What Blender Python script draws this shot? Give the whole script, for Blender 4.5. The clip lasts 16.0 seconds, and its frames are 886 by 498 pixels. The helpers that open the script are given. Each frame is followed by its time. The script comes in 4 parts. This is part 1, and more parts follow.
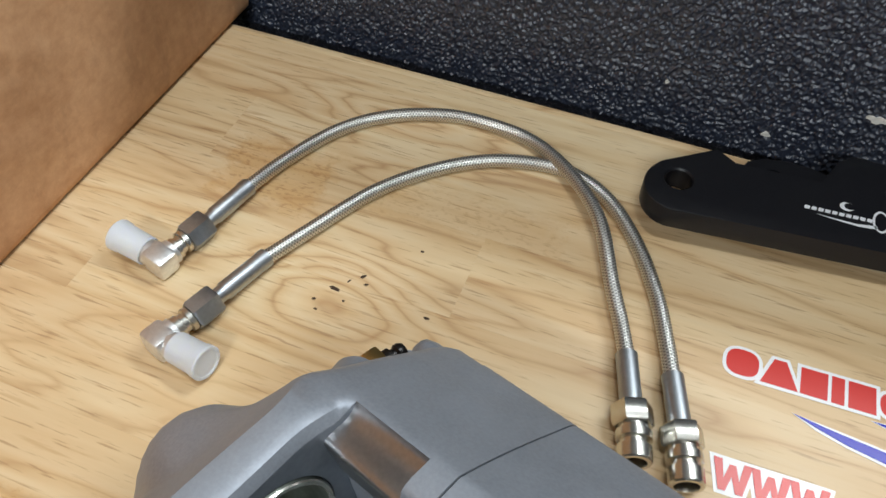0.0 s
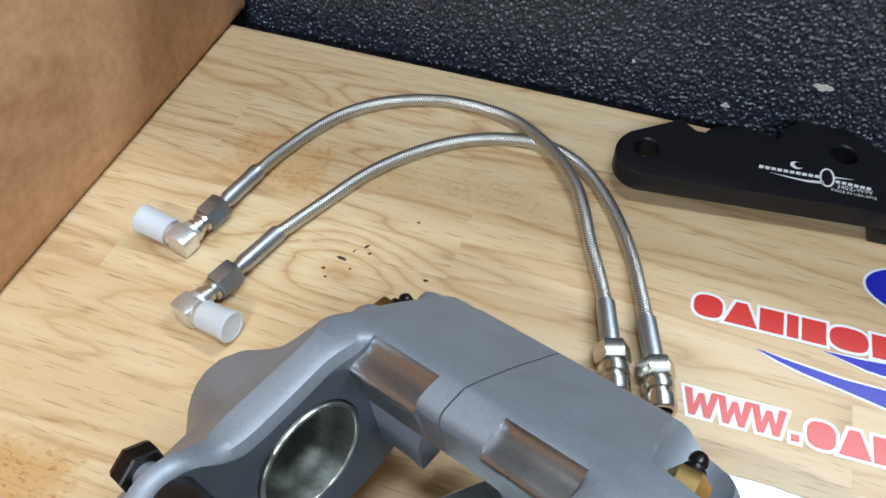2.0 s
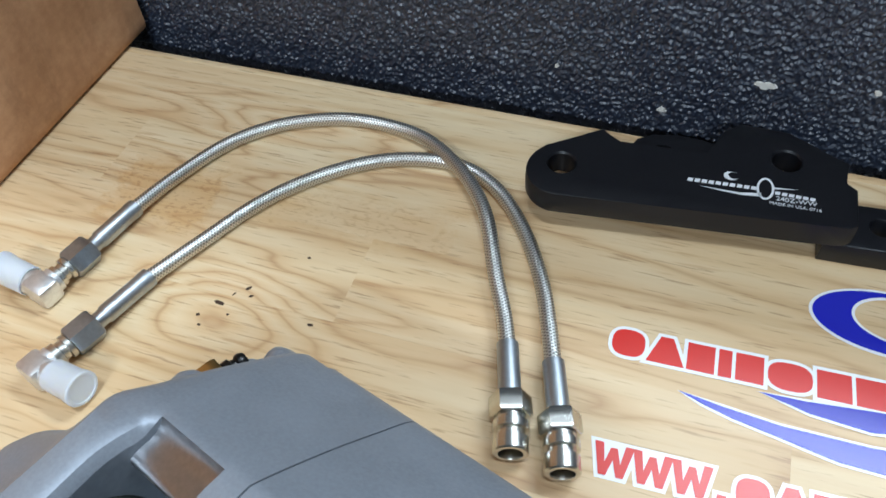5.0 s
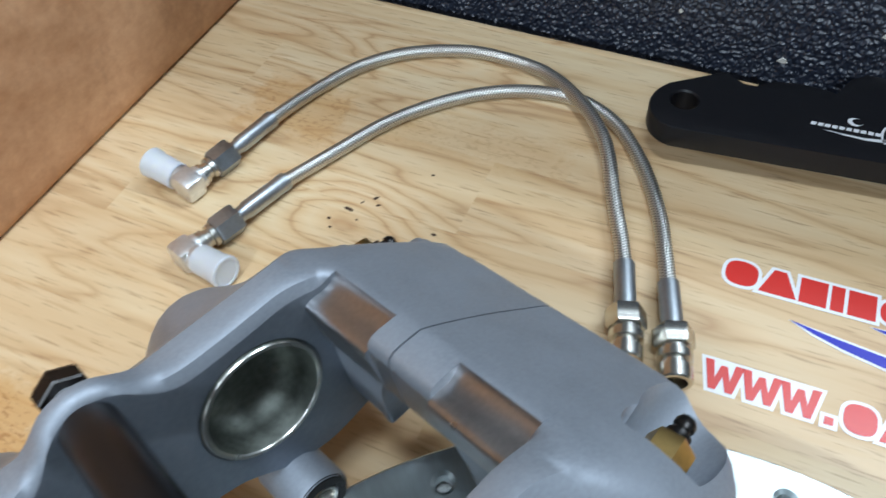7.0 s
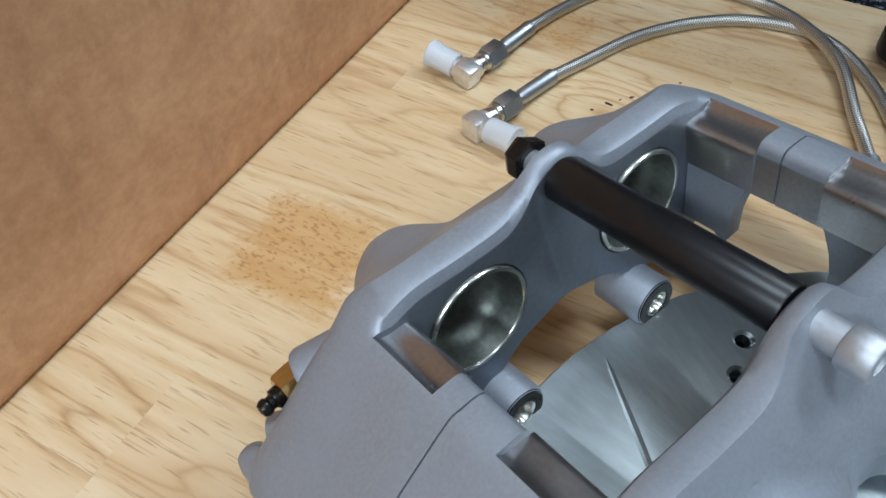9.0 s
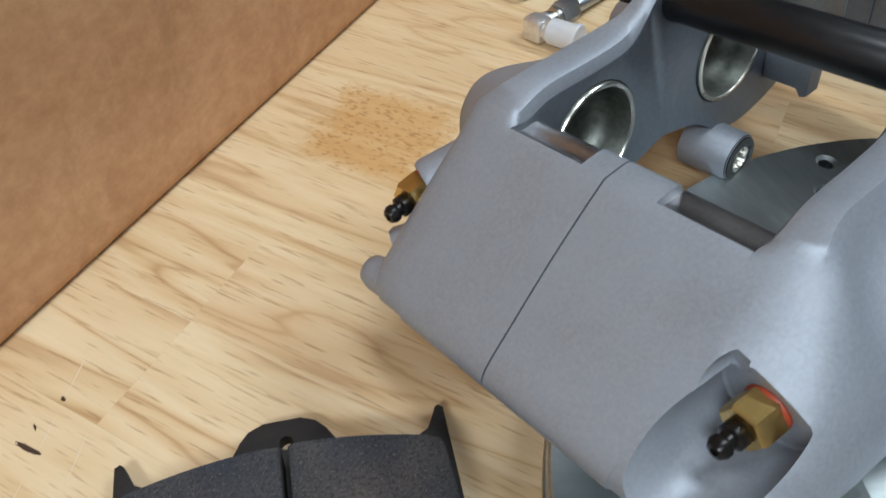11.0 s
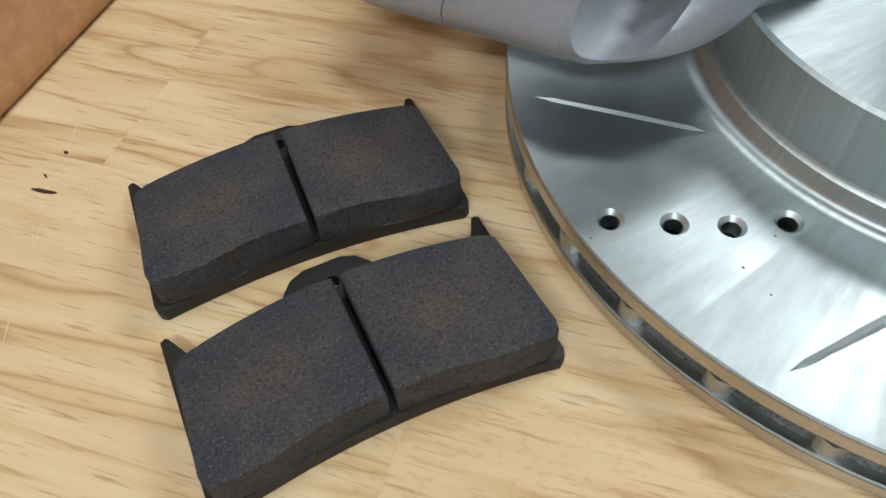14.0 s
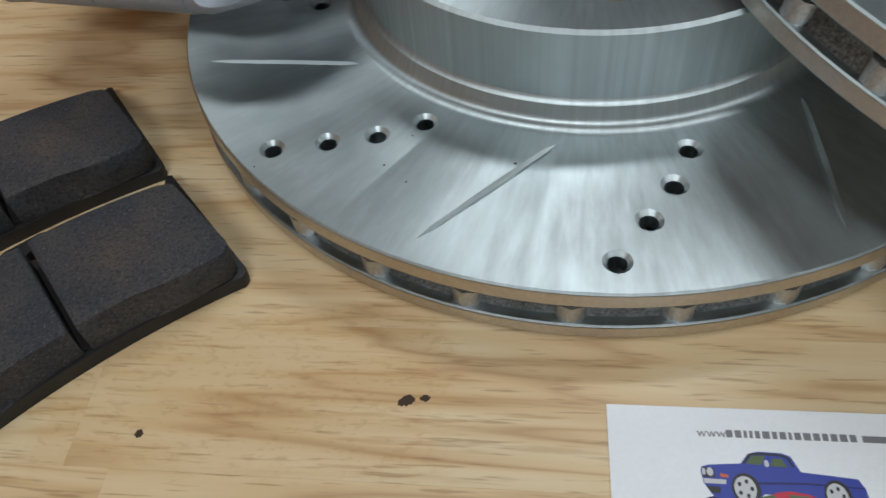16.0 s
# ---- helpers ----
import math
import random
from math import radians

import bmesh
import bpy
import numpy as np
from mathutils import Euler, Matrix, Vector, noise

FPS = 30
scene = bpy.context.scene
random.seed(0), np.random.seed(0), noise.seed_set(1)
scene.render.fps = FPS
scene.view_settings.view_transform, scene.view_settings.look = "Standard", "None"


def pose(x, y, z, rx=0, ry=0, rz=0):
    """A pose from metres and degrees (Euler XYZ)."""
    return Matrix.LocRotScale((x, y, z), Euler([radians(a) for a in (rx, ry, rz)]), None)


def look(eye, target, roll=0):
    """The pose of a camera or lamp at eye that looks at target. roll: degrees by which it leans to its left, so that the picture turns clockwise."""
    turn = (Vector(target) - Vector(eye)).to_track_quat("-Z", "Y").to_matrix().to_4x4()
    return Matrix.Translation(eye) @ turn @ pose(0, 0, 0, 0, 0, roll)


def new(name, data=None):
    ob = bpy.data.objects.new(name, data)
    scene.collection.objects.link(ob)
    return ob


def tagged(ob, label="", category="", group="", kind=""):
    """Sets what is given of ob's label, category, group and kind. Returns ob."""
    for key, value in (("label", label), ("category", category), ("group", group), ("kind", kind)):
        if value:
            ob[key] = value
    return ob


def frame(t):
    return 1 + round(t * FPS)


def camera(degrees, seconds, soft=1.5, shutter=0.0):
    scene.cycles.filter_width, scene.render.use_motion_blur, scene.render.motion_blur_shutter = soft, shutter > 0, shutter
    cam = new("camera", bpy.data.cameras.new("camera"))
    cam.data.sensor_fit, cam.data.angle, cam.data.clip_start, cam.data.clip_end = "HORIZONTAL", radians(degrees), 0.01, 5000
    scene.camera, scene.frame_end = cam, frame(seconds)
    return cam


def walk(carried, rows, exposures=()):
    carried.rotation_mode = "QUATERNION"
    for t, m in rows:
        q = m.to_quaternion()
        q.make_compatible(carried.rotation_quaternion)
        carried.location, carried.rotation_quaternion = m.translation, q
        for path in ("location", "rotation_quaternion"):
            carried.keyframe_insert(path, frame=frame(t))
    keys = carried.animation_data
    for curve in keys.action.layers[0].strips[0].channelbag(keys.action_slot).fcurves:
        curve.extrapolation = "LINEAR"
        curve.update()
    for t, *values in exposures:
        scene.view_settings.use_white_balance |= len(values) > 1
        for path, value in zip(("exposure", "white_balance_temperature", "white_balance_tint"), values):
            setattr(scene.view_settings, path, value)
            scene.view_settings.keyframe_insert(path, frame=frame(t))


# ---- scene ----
cam = camera(59.6, 16.0, shutter=0.3)
PATH = [
    (0, (-0.0817, 0.0475, 0.2710), (-0.1249, 0.1661, 0.1159), 1.65),
    (0.5, (-0.0796, 0.0433, 0.2734), (-0.1206, 0.1610, 0.1170), 1.36),
    (1, (-0.0811, 0.0304, 0.2797), (-0.1213, 0.1499, 0.1244), 0.96),
    (1.5, (-0.0792, 0.0133, 0.2829), (-0.1195, 0.1329, 0.1278), 0.24),
    (2, (-0.0738, 0.0147, 0.2919), (-0.1136, 0.1337, 0.1361), 0.30),
    (2.5, (-0.0712, 0.0262, 0.3045), (-0.1119, 0.1480, 0.1511), -0.37),
    (3, (-0.0713, 0.0300, 0.3152), (-0.1124, 0.1547, 0.1643), -1.39),
    (3.5, (-0.0710, 0.0359, 0.3211), (-0.1116, 0.1596, 0.1692), -1.79),
    (4, (-0.0605, 0.0523, 0.3050), (-0.1007, 0.1758, 0.1529), -2.46),
    (4.2, (-0.0450, 0.0611, 0.2858), (-0.0845, 0.1836, 0.1328), -2.31),
    (4.7, (-0.0343, 0.0673, 0.2718), (-0.0767, 0.1878, 0.1179), -3.24),
    (5.25, (-0.0253, 0.0658, 0.2600), (-0.0751, 0.1816, 0.1048), -5.14),
    (5.8, (-0.0218, 0.0584, 0.2537), (-0.0787, 0.1693, 0.0973), -6.75),
    (6.3, (-0.0258, 0.0493, 0.2542), (-0.0851, 0.1583, 0.0974), -6.91),
    (6.5, (-0.0276, 0.0494, 0.2569), (-0.0871, 0.1584, 0.1002), -6.74),
    (7, (-0.0446, 0.0272, 0.2635), (-0.1031, 0.1367, 0.1067), -5.07),
    (7.5, (-0.0757, -0.0178, 0.2701), (-0.1358, 0.0913, 0.1137), -2.66),
    (8, (-0.1002, -0.0561, 0.2704), (-0.1645, 0.0519, 0.1149), -2.86),
    (8.2, (-0.1007, -0.0645, 0.2704), (-0.1654, 0.0423, 0.1142), -3.08),
    (8.7, (-0.1075, -0.0840, 0.2685), (-0.1731, 0.0232, 0.1129), -2.81),
    (9.25, (-0.1093, -0.1039, 0.2627), (-0.1737, 0.0061, 0.1086), -1.85),
    (9.8, (-0.1094, -0.1217, 0.2546), (-0.1720, -0.0084, 0.1020), -0.77),
    (10.3, (-0.1122, -0.1355, 0.2465), (-0.1737, -0.0204, 0.0950), -0.19),
    (10.5, (-0.1179, -0.1445, 0.2435), (-0.1770, -0.0268, 0.0929), 0.96),
    (11, (-0.1244, -0.1650, 0.2282), (-0.1855, -0.0479, 0.0780), 0.36),
    (11.5, (-0.1243, -0.1820, 0.2175), (-0.1846, -0.0714, 0.0622), -0.82),
    (12, (-0.1202, -0.2023, 0.2080), (-0.1781, -0.0903, 0.0527), -0.73),
    (12.5, (-0.1183, -0.2197, 0.2043), (-0.1733, -0.1067, 0.0488), -1.15),
    (13, (-0.1118, -0.2325, 0.1987), (-0.1633, -0.1194, 0.0420), -2.09),
    (13.5, (-0.1044, -0.2421, 0.1947), (-0.1527, -0.1284, 0.0374), -2.84),
    (14, (-0.0967, -0.2497, 0.1947), (-0.1420, -0.1363, 0.0363), -4.62),
    (14.5, (-0.0887, -0.2568, 0.1873), (-0.1322, -0.1409, 0.0302), -5.30),
    (15, (-0.0640, -0.2630, 0.1860), (-0.0991, -0.1443, 0.0290), -4.98),
    (15.5, (-0.0402, -0.2742, 0.1852), (-0.0653, -0.1512, 0.0295), -4.57),
    (16, (-0.0198, -0.2771, 0.1893), (-0.0425, -0.1526, 0.0344), -6.93),
]
EXPOSURES = [(0, -0.16, 6400, 7), (1.5, -0.05, 6000, 6), (3.5, 0.06, 5600, 4), (6.5, -0.02, 5650, 4), (8.0, -0.16, 5600, 5), (10.5, -0.28, 6000, 6), (12.0, -0.27, 6150, 7), (14.0, -0.43, 6450, 7), (15.0, -0.66, 6450, 7), (16.0, -0.90, 6300, 7)]
walk(cam, [(t, look(eye, target, roll)) for t, eye, target, roll in PATH], EXPOSURES)


# ---- world and light ----
LAMP_FRONT, LAMP_BACK, LAMP_SIDE = 46.0, 29.0, 13.0
world = bpy.data.worlds.new("room_air")
scene.world = world
world.use_nodes = True
world.node_tree.nodes["Background"].inputs[0].default_value = (0.75, 0.82, 0.95, 1)
world.node_tree.nodes["Background"].inputs[1].default_value = 0.2


# ---- materials ----
def mat(name, color, rough=0.5, metal=0.0, spec=0.5):
    m = bpy.data.materials.new(name)
    m.use_nodes = True
    b = m.node_tree.nodes["Principled BSDF"]
    b.inputs["Base Color"].default_value = (*color, 1)
    b.inputs["Roughness"].default_value = rough
    b.inputs["Metallic"].default_value = metal
    b.inputs["Specular IOR Level"].default_value = spec
    return m, m.node_tree, b


def node(nt, kind, **kw):
    n = nt.nodes.new(kind)
    for k, v in kw.items():
        n.inputs[k.replace("_", " ")].default_value = v
    return n


def coords(nt, scale=(1, 1, 1), rot=(0, 0, 0)):
    tc = nt.nodes.new("ShaderNodeTexCoord")
    mp = nt.nodes.new("ShaderNodeMapping")
    mp.inputs["Scale"].default_value = scale
    mp.inputs["Rotation"].default_value = rot
    nt.links.new(tc.outputs["Object"], mp.inputs["Vector"])
    return mp.outputs[0]


def noise_node(nt, vec, scale, detail=4.0, rough=0.55, dist=0.0):
    n = node(nt, "ShaderNodeTexNoise", Scale=scale, Detail=detail, Roughness=rough, Distortion=dist)
    nt.links.new(vec, n.inputs["Vector"])
    return n.outputs["Fac"]


def ramp(nt, fac, stops):
    r = nt.nodes.new("ShaderNodeValToRGB")
    el = r.color_ramp.elements
    while len(el) < len(stops):
        el.new(0.5)
    for e, (p, c) in zip(el, stops):
        e.position = p
        e.color = (*c, 1) if len(c) == 3 else c
    nt.links.new(fac, r.inputs[0])
    return r.outputs[0]


def grey(*stops):
    return [(p, (v, v, v)) for p, v in stops]


def mixc(nt, fac, a, b, mode="MIX"):
    m = nt.nodes.new("ShaderNodeMix")
    m.data_type, m.blend_type = "RGBA", mode
    for sock, v in ((m.inputs[0], fac), (m.inputs[6], a), (m.inputs[7], b)):
        if isinstance(v, (int, float)):
            sock.default_value = v
        elif isinstance(v, tuple):
            sock.default_value = (*v, 1)
        else:
            nt.links.new(v, sock)
    return m.outputs[2]


def math_node(nt, op, a, b=0.0):
    m = nt.nodes.new("ShaderNodeMath")
    m.operation = op
    if op == "MULTIPLY_ADD":
        m.inputs[2].default_value = 0.0
    for sock, v in zip(m.inputs, (a, b)):
        if isinstance(v, (int, float)):
            sock.default_value = v
        else:
            nt.links.new(v, sock)
    return m.outputs[0]


def bump(nt, b, height, strength, distance):
    n = node(nt, "ShaderNodeBump", Strength=strength, Distance=distance)
    nt.links.new(height, n.inputs["Height"])
    nt.links.new(n.outputs[0], b.inputs["Normal"])
    return n


def wood_material():
    m, nt, b = mat("pale_rubberwood", (0.6, 0.4, 0.2), 0.42)
    info = nt.nodes.new("ShaderNodeObjectInfo")
    tc = nt.nodes.new("ShaderNodeTexCoord")
    geo = nt.nodes.new("ShaderNodeNewGeometry")
    shift = nt.nodes.new("ShaderNodeVectorMath")
    shift.operation = "SCALE"
    shift.inputs[0].default_value = (3.1, 7.3, 5.7)
    nt.links.new(info.outputs["Random"], shift.inputs["Scale"])
    add = nt.nodes.new("ShaderNodeVectorMath")
    nt.links.new(geo.outputs["Position"], add.inputs[0])
    nt.links.new(shift.outputs[0], add.inputs[1])

    def stretched(sx, sy, sz):
        mp = nt.nodes.new("ShaderNodeMapping")
        mp.inputs["Scale"].default_value = (sx, sy, sz)
        nt.links.new(add.outputs[0], mp.inputs["Vector"])
        return mp.outputs[0]

    pos = nt.nodes.new("ShaderNodeSeparateXYZ")
    nt.links.new(geo.outputs["Position"], pos.inputs[0])

    def near(cx, cy, rx, ry):
        dx = math_node(nt, "MULTIPLY", math_node(nt, "SUBTRACT", pos.outputs[0], cx), 1 / rx)
        dy = math_node(nt, "MULTIPLY", math_node(nt, "SUBTRACT", pos.outputs[1], cy), 1 / ry)
        r2 = math_node(nt, "ADD", math_node(nt, "MULTIPLY", dx, dx), math_node(nt, "MULTIPLY", dy, dy))
        return math_node(nt, "POWER", 2.718, math_node(nt, "MULTIPLY", r2, -1.0))

    rings = noise_node(nt, stretched(1.5, 12, 12), 2.0, 3.0, 0.5, 0.5)
    for cx, cy, rx, ry, h in ((-0.193, 0.214, 0.036, 0.020, 0.42), (-0.215, 0.325, 0.05, 0.018, 0.30), (-0.232, -0.039, 0.03, 0.010, 0.16), (-0.03, -0.16, 0.05, 0.016, 0.12), (-0.335, -0.20, 0.05, 0.02, 0.2)):
        rings = math_node(nt, "ADD", rings, math_node(nt, "MULTIPLY", near(cx, cy, rx, ry), h))
    wave = math_node(nt, "PINGPONG", math_node(nt, "MULTIPLY", rings, 7.0), 0.5)
    grain = noise_node(nt, stretched(16, 230, 230), 1.0, 5.0, 0.6)
    pores = noise_node(nt, stretched(55, 850, 850), 1.0, 2.0, 0.5)
    tone = noise_node(nt, stretched(4, 13, 13), 1.0, 3.0, 0.55)
    streak = noise_node(nt, stretched(3.5, 62, 62), 1.0, 4.0, 0.62)
    c = ramp(nt, wave, [(0.0, (0.40, 0.225, 0.10)), (0.11, (0.64, 0.465, 0.265)), (0.3, (0.715, 0.565, 0.355)), (0.5, (0.75, 0.62, 0.42))])
    c = mixc(nt, 0.28, c, ramp(nt, grain, [(0.3, (0.54, 0.365, 0.195)), (0.7, (0.80, 0.66, 0.45))]))
    c = mixc(nt, ramp(nt, tone, grey((0.42, 0), (0.72, 0.45))), c, (0.62, 0.42, 0.25))
    cluster = noise_node(nt, stretched(5, 16, 16), 1.0, 2.0, 0.5)
    much = ramp(nt, cluster, grey((0.42, 0.06), (0.66, 1)))
    c = mixc(nt, math_node(nt, "MULTIPLY", much, ramp(nt, streak, grey((0.48, 0), (0.70, 0.52)))), c, (0.53, 0.315, 0.135))
    dash = noise_node(nt, stretched(26, 330, 330), 1.0, 3.0, 0.55)
    c = mixc(nt, math_node(nt, "MULTIPLY", much, ramp(nt, dash, grey((0.59, 0), (0.69, 0.58)))), c, (0.38, 0.19, 0.065))
    blush = noise_node(nt, geo.outputs["Position"], 5.0, 3.0, 0.5)
    c = mixc(nt, ramp(nt, blush, grey((0.42, 0), (0.68, 0.5))), c, (0.66, 0.475, 0.265))
    dark = ramp(nt, info.outputs["Random"], [(0.0, (0.97, 0.95, 0.92)), (0.5, (1.0, 1.0, 1.0)), (1.0, (1.0, 0.99, 0.96))])
    c = mixc(nt, 1.0, c, dark, "MULTIPLY")
    c = mixc(nt, ramp(nt, pores, grey((0.60, 0), (0.70, 0.55))), c, (0.31, 0.17, 0.08))
    c = mixc(nt, 1.0, c, (1.0, 0.99, 0.95), "MULTIPLY")

    # old varnish stains with ragged ends
    def stain(cx, cy, hx, hy, turn):
        ca, sa = math.cos(radians(turn)), math.sin(radians(turn))
        x, y = math_node(nt, "SUBTRACT", pos.outputs[0], cx), math_node(nt, "SUBTRACT", pos.outputs[1], cy)
        u = math_node(nt, "ADD", math_node(nt, "MULTIPLY", x, ca), math_node(nt, "MULTIPLY", y, sa))
        v = math_node(nt, "ADD", math_node(nt, "MULTIPLY", x, -sa), math_node(nt, "MULTIPLY", y, ca))
        ragged = math_node(nt, "MULTIPLY", math_node(nt, "SUBTRACT", noise_node(nt, geo.outputs["Position"], 90.0, 4.0, 0.7), 0.5), 0.045)
        u = math_node(nt, "SUBTRACT", math_node(nt, "ABSOLUTE", math_node(nt, "ADD", u, ragged)), hx)
        v = math_node(nt, "SUBTRACT", math_node(nt, "ABSOLUTE", math_node(nt, "ADD", v, math_node(nt, "MULTIPLY", ragged, 0.5))), hy)
        d = math_node(nt, "MAXIMUM", u, v)
        return ramp(nt, math_node(nt, "MULTIPLY_ADD", d, -90.0), grey((0.0, 0), (0.8, 1)))

    speck = noise_node(nt, stretched(300, 620, 620), 1.0, 2.0, 0.5)
    for cx, cy, hx, hy, turn, amount in ((-0.275, 0.062, 0.031, 0.031, 4, 0.72), (-0.250, 0.268, 0.030, 0.024, 0, 0.50), (-0.155, 0.277, 0.05, 0.016, 2, 0.25), (-0.10, -0.175, 0.06, 0.03, 0, 0.22)):
        k = stain(cx, cy, hx, hy, turn)
        c = mixc(nt, math_node(nt, "MULTIPLY", k, amount), c, (0.56, 0.315, 0.11))
        c = mixc(nt, math_node(nt, "MULTIPLY", math_node(nt, "MULTIPLY", k, amount), ramp(nt, speck, grey((0.55, 0), (0.66, 0.8)))), c, (0.30, 0.13, 0.04))
    nt.links.new(c, b.inputs["Base Color"])
    nt.links.new(ramp(nt, grain, grey((0.2, 0.34), (0.8, 0.50))), b.inputs["Roughness"])
    bump(nt, b, grain, 0.12, 0.0004)
    return m


def rough_metal(name, color, rough, metal, scale, spread=0.12, bumpy=0.15):
    m, nt, b = mat(name, color, rough, metal)
    v = coords(nt)
    a = noise_node(nt, v, scale, 5)
    big = noise_node(nt, v, scale * 0.06, 3)
    lo = tuple(x * (1 - spread) for x in color)
    hi = tuple(min(1, x * (1 + spread)) for x in color)
    c = mixc(nt, ramp(nt, a, grey((0.3, 0), (0.7, 1))), lo, hi)
    c = mixc(nt, ramp(nt, big, grey((0.4, 0), (0.7, 0.5))), c, lo)
    nt.links.new(c, b.inputs["Base Color"])
    nt.links.new(ramp(nt, big, grey((0.3, rough * 0.85), (0.7, min(1, rough * 1.2)))), b.inputs["Roughness"])
    bump(nt, b, a, bumpy, 0.0003)
    return m


def cardboard_material():
    m, nt, b = mat("brown_cardboard", (0.36, 0.2, 0.1), 0.85, 0, 0.2)
    v = coords(nt)
    fib = noise_node(nt, coords(nt, (200, 120, 160)), 1.0, 6, 0.7)
    blot = noise_node(nt, v, 14, 5, 0.65)
    flute = node(nt, "ShaderNodeTexWave", Scale=42.0, Distortion=0.6, Detail=1.0)
    flute.bands_direction = "Y"
    nt.links.new(v, flute.inputs["Vector"])
    c = ramp(nt, blot, [(0.3, (0.36, 0.175, 0.082)), (0.7, (0.49, 0.265, 0.135))])
    c = mixc(nt, 0.35, c, ramp(nt, fib, [(0.35, (0.30, 0.14, 0.062)), (0.7, (0.54, 0.305, 0.165))]))
    soil = noise_node(nt, coords(nt, (1, 1.6, 0.7)), 24, 6, 0.75)
    c = mixc(nt, ramp(nt, soil, grey((0.52, 0), (0.66, 0.35))), c, (0.25, 0.125, 0.06))
    c = mixc(nt, 1.0, c, (1.42, 1.55, 1.65), "MULTIPLY")
    nt.links.new(c, b.inputs["Base Color"])
    h = math_node(nt, "ADD", fib, math_node(nt, "MULTIPLY", flute.outputs["Fac"], 0.5))
    bump(nt, b, h, 0.18, 0.0005)
    return m


def wall_material():
    m, nt, b = mat("black_textured_paint", (0.016, 0.018, 0.028), 0.30, 0, 0.85)
    v = coords(nt)
    lumps = noise_node(nt, v, 330, 3, 0.6, 0.8)
    fine = noise_node(nt, v, 900, 3)
    h = math_node(nt, "ADD", ramp(nt, lumps, grey((0.38, 0), (0.62, 1))), math_node(nt, "MULTIPLY", fine, 0.2))
    bump(nt, b, h, 1.0, 0.0042)
    nt.links.new(ramp(nt, noise_node(nt, v, 30), grey((0.3, 0.24), (0.7, 0.36))), b.inputs["Roughness"])
    return m


def rotor_material():
    m, nt, b = mat("zinc_plated_iron", (0.62, 0.66, 0.66), 0.26, 1.0)
    v = coords(nt)
    cloud = noise_node(nt, v, 26, 4)
    # fine turned lines run round the axis
    sep = nt.nodes.new("ShaderNodeSeparateXYZ")
    nt.links.new(v, sep.inputs[0])
    r2 = math_node(nt, "ADD", math_node(nt, "POWER", sep.outputs[0], 2.0), math_node(nt, "POWER", sep.outputs[1], 2.0))
    r = math_node(nt, "SQRT", r2)
    comb = nt.nodes.new("ShaderNodeCombineXYZ")
    nt.links.new(math_node(nt, "MULTIPLY", r, 2600.0), comb.inputs[0])
    nt.links.new(math_node(nt, "MULTIPLY", math_node(nt, "ARCTAN2", sep.outputs[1], sep.outputs[0]), 6.0), comb.inputs[1])
    lines = noise_node(nt, comb.outputs[0], 1.0, 2)
    # radial streaks of the turned face's reflections, painted into colour and roughness
    sheen_fan = nt.nodes.new("ShaderNodeCombineXYZ")
    nt.links.new(math_node(nt, "MULTIPLY", r, 55.0), sheen_fan.inputs[0])
    nt.links.new(math_node(nt, "MULTIPLY", math_node(nt, "ARCTAN2", sep.outputs[1], sep.outputs[0]), 34.0), sheen_fan.inputs[1])
    strokes = noise_node(nt, sheen_fan.outputs[0], 1.0, 5.0, 0.65)
    c = ramp(nt, cloud, [(0.3, (0.49, 0.555, 0.56)), (0.7, (0.65, 0.71, 0.72))])
    c = mixc(nt, ramp(nt, strokes, grey((0.35, 0), (0.65, 0.5))), c, (0.42, 0.45, 0.46))
    nt.links.new(c, b.inputs["Base Color"])
    rr = math_node(nt, "ADD", ramp(nt, cloud, grey((0.3, 0.30), (0.7, 0.42))), math_node(nt, "ADD", math_node(nt, "MULTIPLY", lines, 0.08), math_node(nt, "MULTIPLY", strokes, 0.16)))
    nt.links.new(rr, b.inputs["Roughness"])
    bump(nt, b, lines, 0.10, 0.0002)
    tan = nt.nodes.new("ShaderNodeTangent")
    tan.direction_type, tan.axis = "RADIAL", "Z"
    nt.links.new(tan.outputs[0], b.inputs["Tangent"])
    b.inputs["Anisotropic"].default_value = 0.85
    return m


